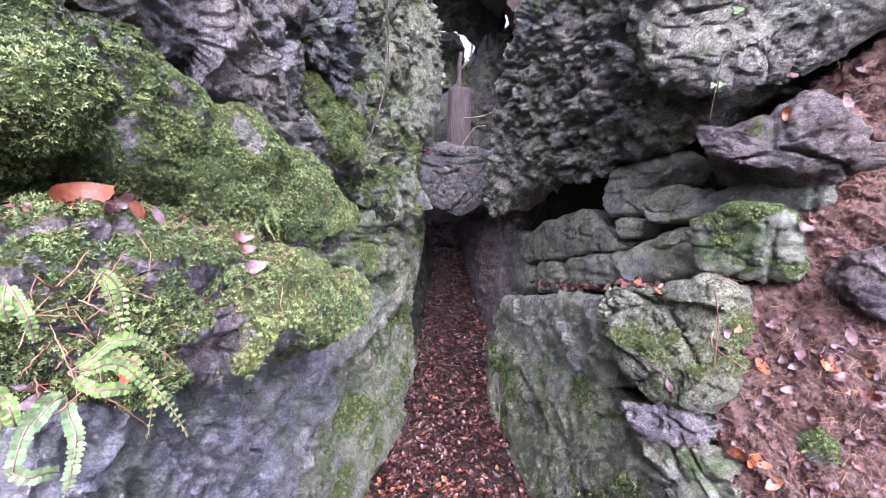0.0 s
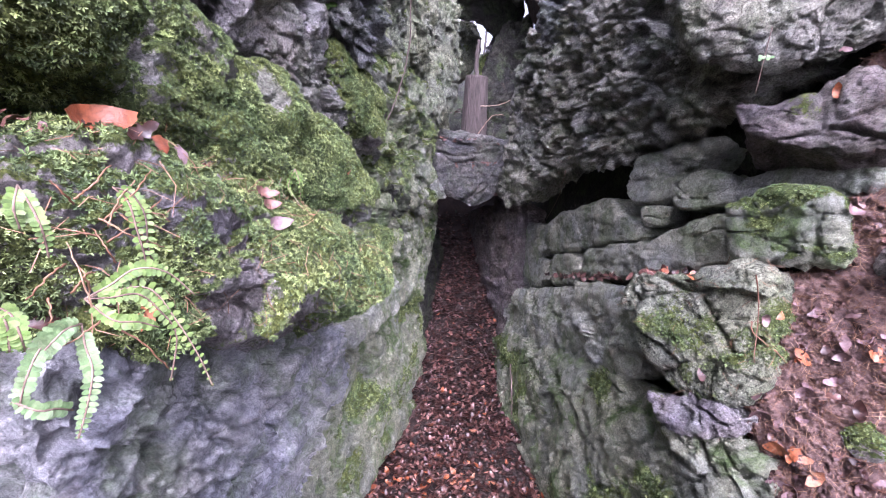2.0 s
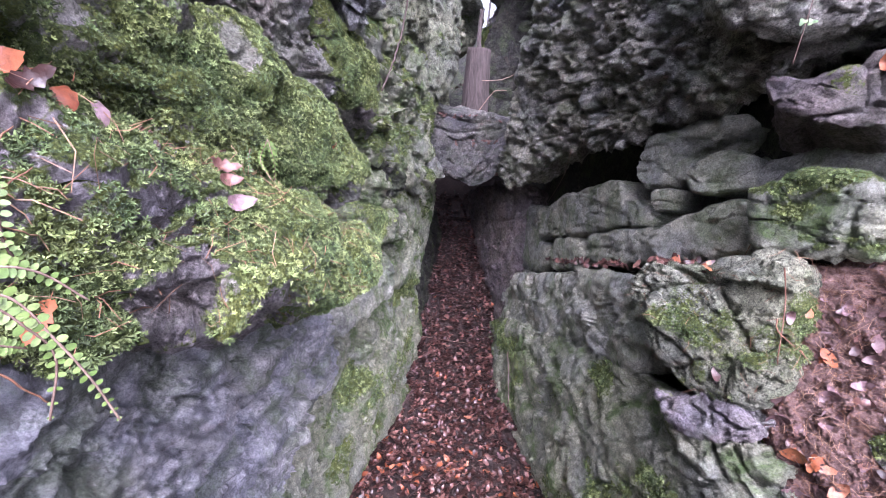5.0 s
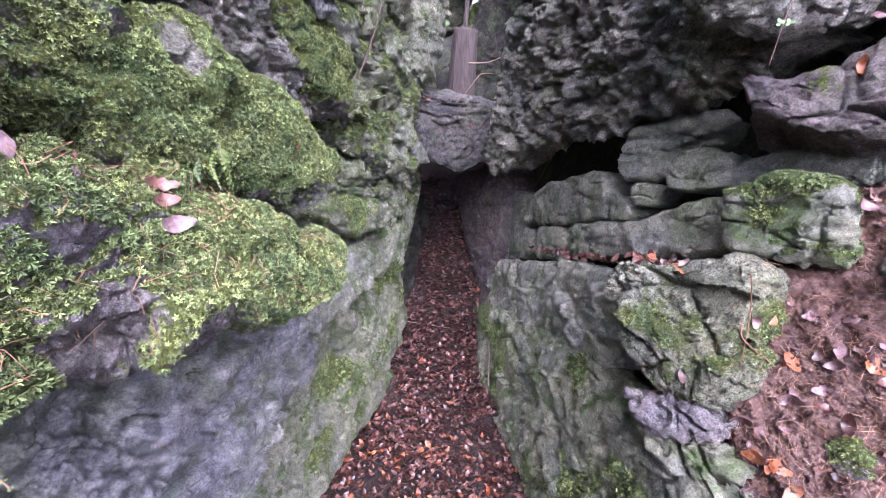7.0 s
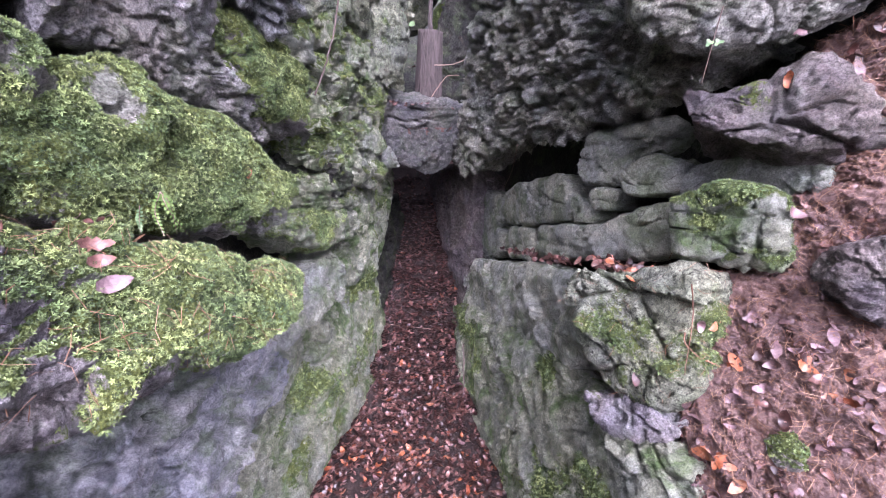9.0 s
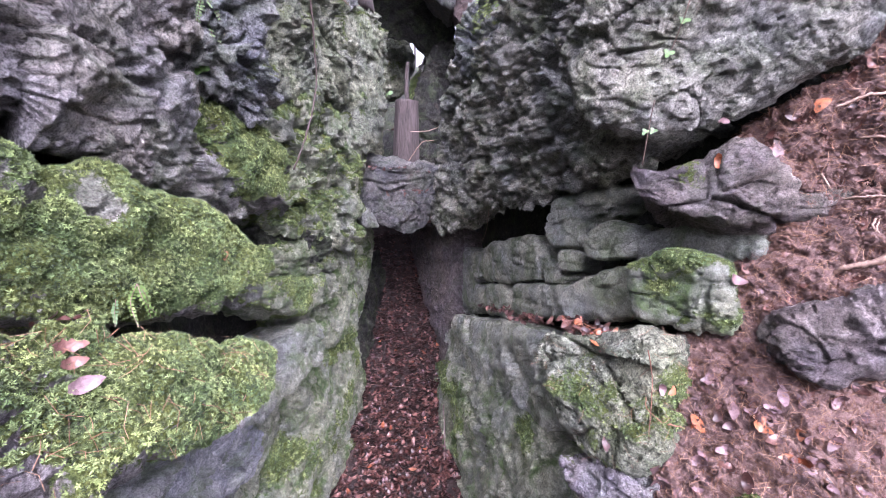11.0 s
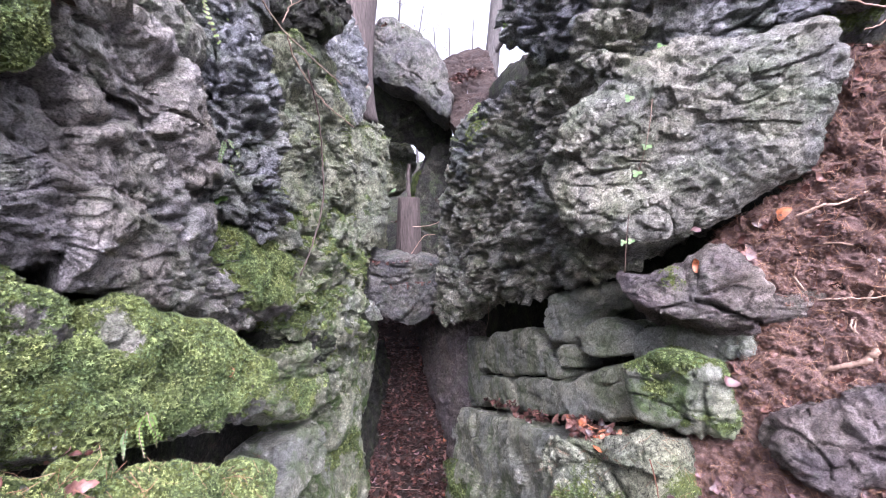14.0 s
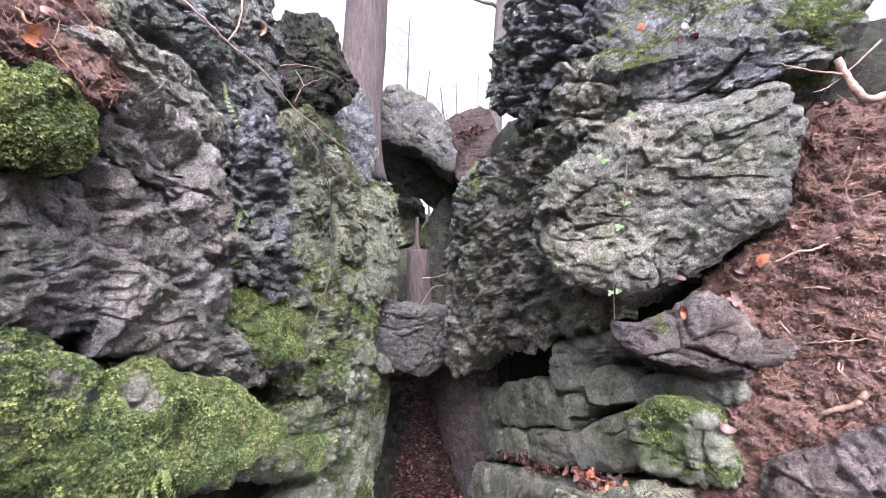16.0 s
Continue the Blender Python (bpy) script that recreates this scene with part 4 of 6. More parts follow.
rock("limestone_rock", "wet", (-0.53, 3.67, 3.51), 40, 0, [(-0.52, 0.07), (-0.11, 0.33), (0.36, 0.54), (0.52, 0.05), (0.44, -0.54), (-0.13, -0.41), (-0.45, -0.47)], 0.4, 0.03, 3, 0.03, "slab", "dark rooty rock below the tree")
rock("earth_slope", "humus", (0.95, 5.36, 3.99), -20, 35, [(-0.5, 0.57), (-0.33, 0.77), (0.18, 0.89), (0.41, -0.1), (0.32, -0.71), (0.04, -0.91), (-0.15, -0.65)], 0.4, 0.03, 3, 0.03, "earth", "soil slope with leaves behind the bridging boulder")
# this stone takes the near-black shade rock too
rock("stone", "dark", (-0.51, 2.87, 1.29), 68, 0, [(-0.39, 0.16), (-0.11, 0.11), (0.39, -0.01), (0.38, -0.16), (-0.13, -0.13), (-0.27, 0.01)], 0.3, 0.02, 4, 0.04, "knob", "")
rock("earth_clod", "soil", (-0.66, 0.96, 2.61), 75, 20, [(-0.21, -0.04), (0.14, 0.29), (0.24, 0.02), (0.14, -0.21), (-0.02, -0.15), (-0.23, -0.27)], 0.4, 0.03, 3, 0.03, "earth", "clod of soil and dead stems on the rock crest")
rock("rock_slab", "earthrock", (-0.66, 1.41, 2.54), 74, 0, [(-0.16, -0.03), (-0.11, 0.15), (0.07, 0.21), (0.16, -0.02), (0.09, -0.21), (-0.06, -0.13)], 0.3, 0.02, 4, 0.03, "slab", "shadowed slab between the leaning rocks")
rock("soil_shelf", "soil", (0.15, 5.25, 1.74), 0, 80, [(-0.6, -0.85), (0.62, -0.85), (0.7, 1.0), (-0.65, 1.0)], 0.35, 0.03, 4, 0.02, "earth", "soil packed on top of the chockstone")

# ---- moss: small leafy shoots on the mossy parts ----
def moss_on(ob, flat_p, faces, moss, per_m2, size, label):
    gen = np.random.default_rng(len(flat_p))
    quad = flat_p[faces]
    mid, m = quad.mean(1), moss[faces].mean(1)
    nn = np.cross(quad[:, 2] - quad[:, 0], quad[:, 3] - quad[:, 1])
    area = np.linalg.norm(nn, axis=1) / 2
    nn = nn / (np.linalg.norm(nn, axis=1, keepdims=True) + 1e-12)
    want = area * per_m2 * np.clip((m - 0.40) * 5, 0, 1)
    times = np.floor(want + gen.random(len(want))).astype(int)
    pick = np.repeat(np.arange(len(faces)), np.minimum(times, 40))
    if len(pick) < 40:
        return
    k = len(pick)
    w = gen.dirichlet((1, 1, 1, 1), k)
    base = np.einsum("ij,ijk->ik", w, quad[pick])
    up = nn[pick] + gen.normal(0, 0.35, (k, 3)) + np.array([0, 0, 0.25])
    up /= np.linalg.norm(up, axis=1, keepdims=True)
    u = np.cross(up, gen.normal(0, 1, (k, 3)))
    u /= np.linalg.norm(u, axis=1, keepdims=True)
    v = np.cross(up, u)
    s = size * (gen.uniform(0.6, 1.3, k) * (1 + 0.45 * fbm(base * 13, 3, 33)))[:, None]
    cols = [base]
    leaves = 5
    for i in range(leaves):
        a = 2 * math.pi * i / leaves
        out = u * math.cos(a) + v * math.sin(a)
        side = v * math.cos(a) - u * math.sin(a)
        lift = gen.uniform(0.35, 1.1, (k, 1))
        cols += [base + s * (out * 0.5 + up * lift * 0.75 - side * 0.22), base + s * (out + up * lift), base + s * (out * 0.5 + up * lift * 0.75 + side * 0.22)]
    vs = np.stack(cols, 1).reshape(-1, 3)
    stride = 1 + 3 * leaves
    o = (np.arange(k) * stride)[:, None]
    fs = np.concatenate([np.concatenate([o, o + 1 + 3 * i, o + 2 + 3 * i, o + 3 + 3 * i], 1) for i in range(leaves)], 0)
    inv = np.array(ob.matrix_world.inverted())
    me = mesh_from("moss", vs @ inv[:3, :3].T + inv[:3, 3], fs, MOSS, False)
    tagged(part("moss", me, ob, label), kind="stuff")


for ob, key, flat_p, faces, moss in ROCKS:
    y = ob.location.y
    if key in ("moss", "mossb", "cushion"):
        moss_on(ob, flat_p, faces, moss, 22000 if y < 3 else 6000, 0.0058 if y < 3 else 0.011, "short feathery bright green moss")
    elif key not in ("soil", "humus"):
        moss_on(ob, flat_p, faces, moss, 12000 if y < 3 else 5000, 0.0058 if y < 2.2 else 0.010, "patches of dark green moss")

# ---- leaf litter ----
def leaf_shape(length, lobes, curl, rng):
    """A curled dead leaf with a lobed or plain edge, a folded midrib and a stalk."""
    n = 9
    vs, fs = [], []
    for i in range(n):
        t = i / (n - 1)
        w = 0.27 * length * math.sin(math.pi * min(1, t * 0.94 + 0.05)) ** 0.75
        if lobes:
            w *= 0.62 + 0.42 * abs(math.sin(t * math.pi * lobes))
        y = (t - 0.5) * length
        zc = curl * length * (t - 0.5) ** 2 * 2.2
        for sx in (-1, 0, 1):
            vs.append((sx * w, y + (0.06 * length * rng.uniform(-1, 1) if sx else 0), zc + (abs(sx) * curl * 0.55 * w) + rng.uniform(-0.02, 0.02) * length))
    for i in range(n - 1):
        for c in (0, 1):
            a = i * 3 + c
            fs.append((a, a + 1, a + 4, a + 3))
    b = len(vs)
    vs += [(-0.01 * length, -0.5 * length, 0), (0.01 * length, -0.5 * length, 0), (0.06 * length, -0.78 * length, 0.03 * length)]
    fs.append((b, b + 1, b + 2))
    return np.array(vs), fs


rng = random.Random(5)
LEAVES = [leaf_shape(1.0, lob, cu, rng) for lob in (0, 0, 3, 4) for cu in (-0.5, 0.25, 0.7)]


def spread(name, items, material, parent=None, label="", category=""):
    """Many small pieces joined into one mesh. items: (verts, faces, 4x4 matrix)."""
    vs, fs, o = [], [], 0
    for v, f, m in items:
        mm = np.array(m)
        vs.append(v @ mm[:3, :3].T + mm[:3, 3])
        fs += [tuple(i + o for i in face) for face in f]
        o += len(v)
    ob = new(name, mesh_from(name, np.concatenate(vs), fs, material, True))
    if parent:
        ob.parent = parent
        ob.matrix_parent_inverse = parent.matrix_world.inverted()
    return tagged(ob, label, category, kind="stuff")


def lay(p, size, rng, nrm=(0, 0, 1), tilt=0.35):
    up = (Vector(nrm) + Vector((rng.uniform(-tilt, tilt), rng.uniform(-tilt, tilt), 0))).normalized()
    q = up.to_track_quat("Z", "Y").to_matrix().to_4x4()
    return Matrix.Translation(p) @ q @ Matrix.Rotation(rng.uniform(0, 6.283), 4, "Z") @ Matrix.Scale(size, 4)


items = {LEAF_BROWN.name: [], LEAF_ORANGE.name: [], LEAF_LILAC.name: []}
for k in range(12000):
    y = rng.uniform(1.9, 7.0)
    x = rng.uniform(-0.95, 1.0)
    z = float(ground_height(np.array([x]), np.array([y]))[0])
    if z > lerp(y, (1.6, -0.7), (4.5, -0.45), (7, 0.9)):
        continue
    v, f = LEAVES[rng.randrange(len(LEAVES))]
    mat = LEAF_BROWN if rng.random() < (0.93 if y > 3.3 else 0.86) else (LEAF_ORANGE if rng.random() < (0.8 if y < 3.2 else 0.25) else LEAF_LILAC)
    items[mat.name].append((v, f, lay((x, y, z + rng.uniform(0.005, 0.06)), rng.uniform(0.035, 0.075), rng, tilt=0.6)))
for mat, lab in ((LEAF_BROWN, "wet brown dead leaves carpeting the cleft floor"), (LEAF_ORANGE, "orange fallen leaves among the litter"), (LEAF_LILAC, "pale wet leaves among the litter")):
    spread("leaf_litter", items[mat.name], mat, None, lab, "leaves")

# ---- trees ----
def tube(points, radii, sides=10):
    pts = [Vector(p) for p in points]
    vs, fs = [], []
    for i, p in enumerate(pts):
        d = (pts[min(i + 1, len(pts) - 1)] - pts[max(i - 1, 0)]).normalized()
        u = d.orthogonal().normalized()
        if i == 0:
            ref = u
        u = (ref - d * ref.dot(d)).normalized()
        ref = u
        v = d.cross(u)
        for k in range(sides):
            a = 2 * math.pi * k / sides
            vs.append(p + (u * math.cos(a) + v * math.sin(a)) * radii[i])
    for i in range(len(pts) - 1):
        for k in range(sides):
            a, b = i * sides + k, i * sides + (k + 1) % sides
            fs.append((a, b, b + sides, a + sides))
    fs.append(tuple(range(sides))[::-1])
    fs.append(tuple(range((len(pts) - 1) * sides, len(pts) * sides)))
    return [tuple(v) for v in vs], fs


def trunk(name, base, top, r0, r1, material, label, wobble=0.05, sides=40, rows=60, flare=0.5):
    pts, rad = [], []
    for i in range(rows):
        t = i / (rows - 1)
        p = Vector(base).lerp(Vector(top), t)
        p += Vector((noise.noise((t * 3, base[0], 1)), noise.noise((t * 3, base[1], 7)), 0)) * wobble
        pts.append(p)
        rad.append((r0 + (r1 - r0) * t) * (1 + flare * math.exp(-t * 14)))
    vs, fs = tube(pts, rad, sides)
    vs = np.array(vs)
    for i, v in enumerate(vs[: rows * sides]):
        c = np.array(pts[i // sides])
        ang = (i % sides) / sides * 6.283
        g = 1 + 0.07 * noise.noise((math.cos(ang) * 4, math.sin(ang) * 4, v[2] * 0.7)) + 0.04 * noise.noise((math.cos(ang) * 12, math.sin(ang) * 12, v[2] * 1.2))
        vs[i] = c + (v - c) * g
    return vs, fs


def tree(base, top, r0, r1, material, label, boughs=0):
    t = tagged(new("tree"), label, "tree")
    t.location = base
    bpy.context.view_layer.update()
    vs, fs = trunk("trunk", (0, 0, 0), Vector(top) - Vector(base), r0, r1, material, "")
    part("trunk", mesh_from("trunk", vs, fs, material), t)
    rr = random.Random(int(abs(base[0]) * 100))
    for k in range(boughs):
        f = rr.uniform(0.25, 0.95)
        p = (Vector(top) - Vector(base)) * f
        a = rr.uniform(0, 6.283)
        pts, rad = [p], [r1 * 0.5]
        d = Vector((math.cos(a), math.sin(a), 0.7)).normalized()
        for j in range(6):
            p = p + d * rr.uniform(0.15, 0.3)
            d = (d + Vector((rr.uniform(-0.4, 0.4), rr.uniform(-0.4, 0.4), rr.uniform(-0.1, 0.3)))).normalized()
            pts.append(p)
            rad.append(r1 * 0.5 * (1 - j / 6.5))
        part("branch", mesh_from("branch", *tube(pts, rad, 6), material), t)
    return t


tree((-0.50, 4.75, 3.3), (0.05, 5.1, 9.0), 0.27, 0.23, BARK, "tall grey-brown tree trunk growing at the cleft edge")
tree((1.7, 8.5, 4.0), (2.7, 9.0, 11.0), 0.16, 0.1, BARK_DARK, "slender leaning tree on the far edge", 5)
for k, (x, y, h, lean) in enumerate(((-0.35, 12, 4.2, 0.6), (0.55, 15, 3.2, -0.1), (1.15, 14, 2.6, 0.3), (0.1, 18, 4.5, 0.2), (1.75, 17, 4.6, 0.3), (-0.1, 13, 3.4, 0.9), (0.85, 16, 3.6, 0.5), (1.4, 13, 3.0, -0.3), (2.2, 15, 4.0, 0.5))):
    z = float(ground_height(np.array([x]), np.array([y]))[0]) - 0.05
    tree((x, y, z), (x + lean, y, z + h * 1.6), 0.05, 0.012, BARK_DARK, "thin bare sapling against the pale sky", 22)

stump = tagged(new("stump"), "old cut stump standing on the chockstone", "stump")
stump.location = (0.17, 5.0, 1.75)
vs, fs = trunk("stump", (0, 0, 0), (0.02, 0, 0.78), 0.15, 0.125, BARK, "", 0.01, 32, 24, 0.25)
bpy.context.view_layer.update()
part("trunk", mesh_from("trunk", vs, fs, BARK), stump)
# ---- small plants, leaves, twigs and roots ----
def smooth_path(points, steps=8):
    """A rounded line through the given points."""
    p = [Vector(q) for q in points]
    p = [p[0] * 2 - p[1]] + p + [p[-1] * 2 - p[-2]]
    out = []
    for i in range(1, len(p) - 2):
        for k in range(steps):
            t = k / steps
            a, b, c, d = p[i - 1], p[i], p[i + 1], p[i + 2]
            out.append(0.5 * ((2 * b) + (c - a) * t + (2 * a - 5 * b + 4 * c - d) * t * t + (3 * b - a - 3 * c + d) * t ** 3))
    return out + [p[-2]]


def stick(name, points, r0, r1, material, label, category, jitter=0.0):
    pts = smooth_path(points)
    rr = random.Random(len(name) + int(points[0][0] * 977))
    pts = [q + Vector((rr.uniform(-1, 1), rr.uniform(-1, 1), rr.uniform(-1, 1))) * jitter for q in pts]
    o = pts[0].copy()
    k = len(pts) - 1
    vs, fs = tube([q - o for q in pts], [(r0 + (r1 - r0) * i / k) * rr.uniform(0.85, 1.15) for i in range(k + 1)], 7)
    ob = new(name, mesh_from(name, vs, fs, material))
    ob.location = o
    return tagged(ob, label, category)


def leaflet(width, length):
    n = 5
    vs, fs = [(0, 0, 0)], []
    for i in range(1, n + 1):
        t = i / n
        w = width * 0.5 * math.sin(math.pi * min(0.97, t * 0.9 + 0.06)) ** 0.6
        vs += [(t * length, -w, 0.06 * length * t), (t * length, w, 0.06 * length * t)]
    fs.append((0, 1, 2))
    for i in range(n - 1):
        a = 1 + 2 * i
        fs.append((a, a + 2, a + 3, a + 1))
    return np.array(vs), fs


FROND_GREEN = leaf_material("frond_green", (0.10, 0.18, 0.04), (0.15, 0.25, 0.06), (0.21, 0.31, 0.09), 0.5)
FROND_PALE = leaf_material("frond_pale", (0.14, 0.24, 0.10), (0.19, 0.30, 0.13), (0.24, 0.34, 0.17), 0.5)


def frond(fern, points, width, pairs, material, facing):
    """One frond: a thin dark stalk with rounded leaflets in pairs."""
    line = smooth_path(points, 10)
    o = fern.location
    part("stalk", mesh_from("stalk", *tube([q - o for q in line], [0.0011] * len(line), 5), TWIG), fern)
    rr = random.Random(int(points[0][2] * 1e4))
    items = []
    face = Vector(facing).normalized()
    for k in range(pairs):
        f = 0.12 + 0.87 * k / (pairs - 1)
        i = min(len(line) - 2, int(f * (len(line) - 1)))
        p = line[i].lerp(line[i + 1], f * (len(line) - 1) - i) - o
        d = (line[i + 1] - line[i]).normalized()
        side = d.cross(face).normalized()
        w = width * (0.55 + 0.45 * math.sin(math.pi * min(1, f * 0.8 + 0.15)))
        if f > 0.85:
            w *= 1 - (f - 0.85) * 3.5
        for s in (-1, 1):
            x = (side * s + d * 0.25 + face * rr.uniform(-0.15, 0.3)).normalized()
            z = (face + d * rr.uniform(-0.25, 0.25)).normalized()
            y = z.cross(x).normalized()
            z = x.cross(y)
            m = Matrix(((x.x, y.x, z.x, p.x), (x.y, y.y, z.y, p.y), (x.z, y.z, z.z, p.z), (0, 0, 0, 1)))
            items.append((*leaflet(w * 0.72 * rr.uniform(0.85, 1.1), w * rr.uniform(0.85, 1.1)), m))
    ob = spread("frond", items, material)
    ob.parent = fern
    return ob


def fern(base, fronds, width, pairs, material, label, facing):
    f = tagged(new("fern"), label, "fern")
    f.location = base
    bpy.context.view_layer.update()
    for pts in fronds:
        frond(f, (base, *pts), width, pairs, material, facing)
    return f


fern((-0.459, 0.491, 1.269), [((-0.44, 0.504, 1.282), (-0.425, 0.523, 1.296), (-0.411, 0.554, 1.286), (-0.401, 0.591, 1.248)), ((-0.44, 0.502, 1.268), (-0.423, 0.521, 1.267), (-0.411, 0.536, 1.244), (-0.403, 0.551, 1.208), (-0.409, 0.543, 1.151)), ((-0.438, 0.51, 1.275), (-0.417, 0.534, 1.269), (-0.401, 0.552, 1.224), (-0.39, 0.57, 1.176), (-0.384, 0.589, 1.122)), ((-0.434, 0.495, 1.245), (-0.42, 0.513, 1.237), (-0.417, 0.541, 1.221))], 0.0092, 21, FROND_GREEN, "bright green spleenwort fern hanging from the mossy ledge", (0.8, -0.55, 0.2))
fern((-0.455, 0.539, 1.387), [((-0.437, 0.543, 1.379), (-0.424, 0.544, 1.355), (-0.421, 0.541, 1.313), (-0.422, 0.558, 1.287)), ((-0.438, 0.538, 1.371), (-0.427, 0.533, 1.339), (-0.422, 0.534, 1.296), (-0.437, 0.517, 1.269))], 0.0082, 19, FROND_GREEN, "spleenwort fern trailing down the mossy ledge", (0.8, -0.55, 0.2))
fern((-0.458, 0.483, 1.244), [((-0.457, 0.453, 1.249), (-0.456, 0.429, 1.232), (-0.46, 0.418, 1.207), (-0.468, 0.417, 1.18)), ((-0.446, 0.471, 1.225), (-0.436, 0.465, 1.2), (-0.437, 0.455, 1.166), (-0.446, 0.451, 1.133)), ((-0.452, 0.457, 1.247), (-0.454, 0.437, 1.235), (-0.465, 0.433, 1.22))], 0.0098, 21, FROND_PALE, "pale green spleenwort fern drooping over the rock", (0.8, -0.55, 0.2))
fern((-0.456, 0.459, 1.159), [((-0.45, 0.436, 1.174), (-0.452, 0.42, 1.181), (-0.469, 0.414, 1.193))], 0.009, 14, FROND_PALE, "pale fern frond drooping low over the rock", (0.8, -0.55, 0.2))
fern((-0.489, 0.465, 1.389), [((-0.471, 0.457, 1.371), (-0.462, 0.456, 1.349), (-0.466, 0.464, 1.319)), ((-0.473, 0.443, 1.369), (-0.474, 0.447, 1.349))], 0.0085, 14, FROND_GREEN, "small spleenwort fern on the mossy ledge", (0.8, -0.55, 0.2))
fern((-0.488, 0.429, 1.279), [((-0.47, 0.425, 1.272), (-0.462, 0.423, 1.253), (-0.468, 0.431, 1.235)), ((-0.468, 0.418, 1.265), (-0.47, 0.419, 1.239))], 0.009, 13, FROND_GREEN, "small spleenwort fern in the moss", (0.8, -0.55, 0.2))
fern((-0.519, 1.296, 1.424), [((-0.510, 1.308, 1.368), (-0.603, 1.548, 1.249)), ((-0.539, 1.295, 1.373), (-0.489, 1.233, 1.330)), ((-0.507, 1.307, 1.388), (-0.533, 1.361, 1.303))], 0.010, 12, FROND_GREEN, "little green fern under the mossy boulder", (0.9, -0.4, 0.2))
fern((-0.540, 1.245, 1.399), [((-0.556, 1.258, 1.358), (-0.504, 1.177, 1.353))], 0.010, 10, FROND_PALE, "little pale fern under the mossy boulder", (0.9, -0.4, 0.2))
fern((-0.642, 1.904, 2.974), [((-0.546, 1.760, 2.748), (-0.519, 1.921, 2.608)), ((-0.627, 2.070, 2.885), (-1.033, 3.473, 3.453), (-0.750, 3.035, 3.087)), ((-0.652, 2.033, 2.911), (-1.095, 3.174, 3.252)), ((-0.584, 2.081, 2.906), (-0.904, 3.340, 3.313))], 0.013, 16, FROND_GREEN, "hanging green fern on the rock wall", (0.8, -0.6, 0.1))
fern((-0.536, 1.856, 2.320), [((-0.558, 1.869, 2.265), (-0.563, 1.854, 2.192)), ((-0.538, 1.905, 2.253), (-0.519, 1.884, 2.152)), ((-0.510, 1.898, 2.285), (-0.500, 1.939, 2.216))], 0.013, 12, FROND_PALE, "small pale fern in a crack", (0.8, -0.6, 0.1))
fern((0.778, 2.193, 3.055), [((0.725, 2.246, 3.016), (0.725, 2.292, 2.964)), ((0.764, 2.246, 2.984), (0.740, 2.233, 2.901)), ((0.803, 2.173, 3.027), (0.801, 2.102, 2.929))], 0.02, 10, FROND_GREEN, "green fern on the dark rock edge", (-0.6, -0.8, 0.2))
fern((0.730, 3.104, 2.936), [((0.675, 3.112, 2.875), (0.621, 3.097, 2.786)), ((0.728, 2.988, 2.810), (0.738, 2.928, 2.682)), ((0.702, 3.096, 2.860), (0.687, 3.080, 2.739))], 0.02, 10, FROND_GREEN, "yellow-green fern on the rock edge", (-0.6, -0.8, 0.2))
fern((-0.540, 1.861, 2.188), [((-0.559, 1.859, 2.181), (-0.561, 1.871, 2.142)), ((-0.548, 1.951, 2.228), (-0.504, 1.912, 2.173))], 0.012, 8, FROND_PALE, "small pale fern above the sapling", (0.7, -0.7, 0.2))


# single fallen leaves, each on the stone or soil nearest to it
near = [r for r in ROCKS if r[0].location.y < 2.7]
starts = np.r_[0, np.cumsum([len(r[2]) for r in near])]
STONES = BVHTree.FromPolygons(np.concatenate([r[2] for r in near]).tolist(), np.concatenate([r[3] + o for r, o in zip(near, starts)]).tolist())


def single_leaf(p, nrm, size, material, label, shape, turn):
    v, f = LEAVES[shape % len(LEAVES)]
    up = Vector(nrm).normalized()
    met = STONES.ray_cast(Vector(p) + up * 0.16, -up, 0.4)[0]
    p = met or p
    ob = new("leaf", mesh_from("leaf", v * size, f, material))
    up = Vector(nrm).normalized()
    ob.matrix_world = Matrix.Translation(Vector(p) + up * (0.006 + 0.05 * size)) @ up.to_track_quat("Z", "Y").to_matrix().to_4x4() @ Matrix.Rotation(turn, 4, "Z")
    return tagged(ob, label, "leaf", "fallen leaves")


ORANGE_TXT, BROWN_TXT, LILAC_TXT = "curled orange beech leaf", "wet red-brown fallen leaf", "pale lilac wet fallen leaf"
for k, (p, nr) in enumerate((((0.860, 1.490, 0.786), (-0.33, -0.76, 0.57)), ((1.049, 1.450, 0.984), (0.56, -0.72, 0.40)), ((1.216, 1.542, 0.806), (-0.73, -0.58, -0.36)), ((1.105, 1.429, 0.518), (-0.94, -0.29, -0.19)),
                             ((1.121, 1.386, 0.526), (-0.41, -0.07, 0.91)), ((1.080, 1.524, 0.586), (-0.49, -0.85, -0.17)), ((1.104, 1.474, 0.589), (-0.62, -0.04, 0.78)), ((1.259, 1.451, 0.754), (-0.76, -0.16, 0.63)))):
    single_leaf(p, nr, (0.06, 0.055, 0.05, 0.085, 0.075, 0.08, 0.075, 0.065)[k], (LEAF_BROWN, LEAF_ORANGE, LEAF_ORANGE, LEAF_ORANGE, LEAF_ORANGE, LEAF_LILAC, LEAF_LILAC, LEAF_LILAC)[k],
                (BROWN_TXT, ORANGE_TXT, ORANGE_TXT, ORANGE_TXT, ORANGE_TXT, LILAC_TXT, LILAC_TXT, LILAC_TXT)[k] + " on the bank", k * 5 + 1, k * 1.7)
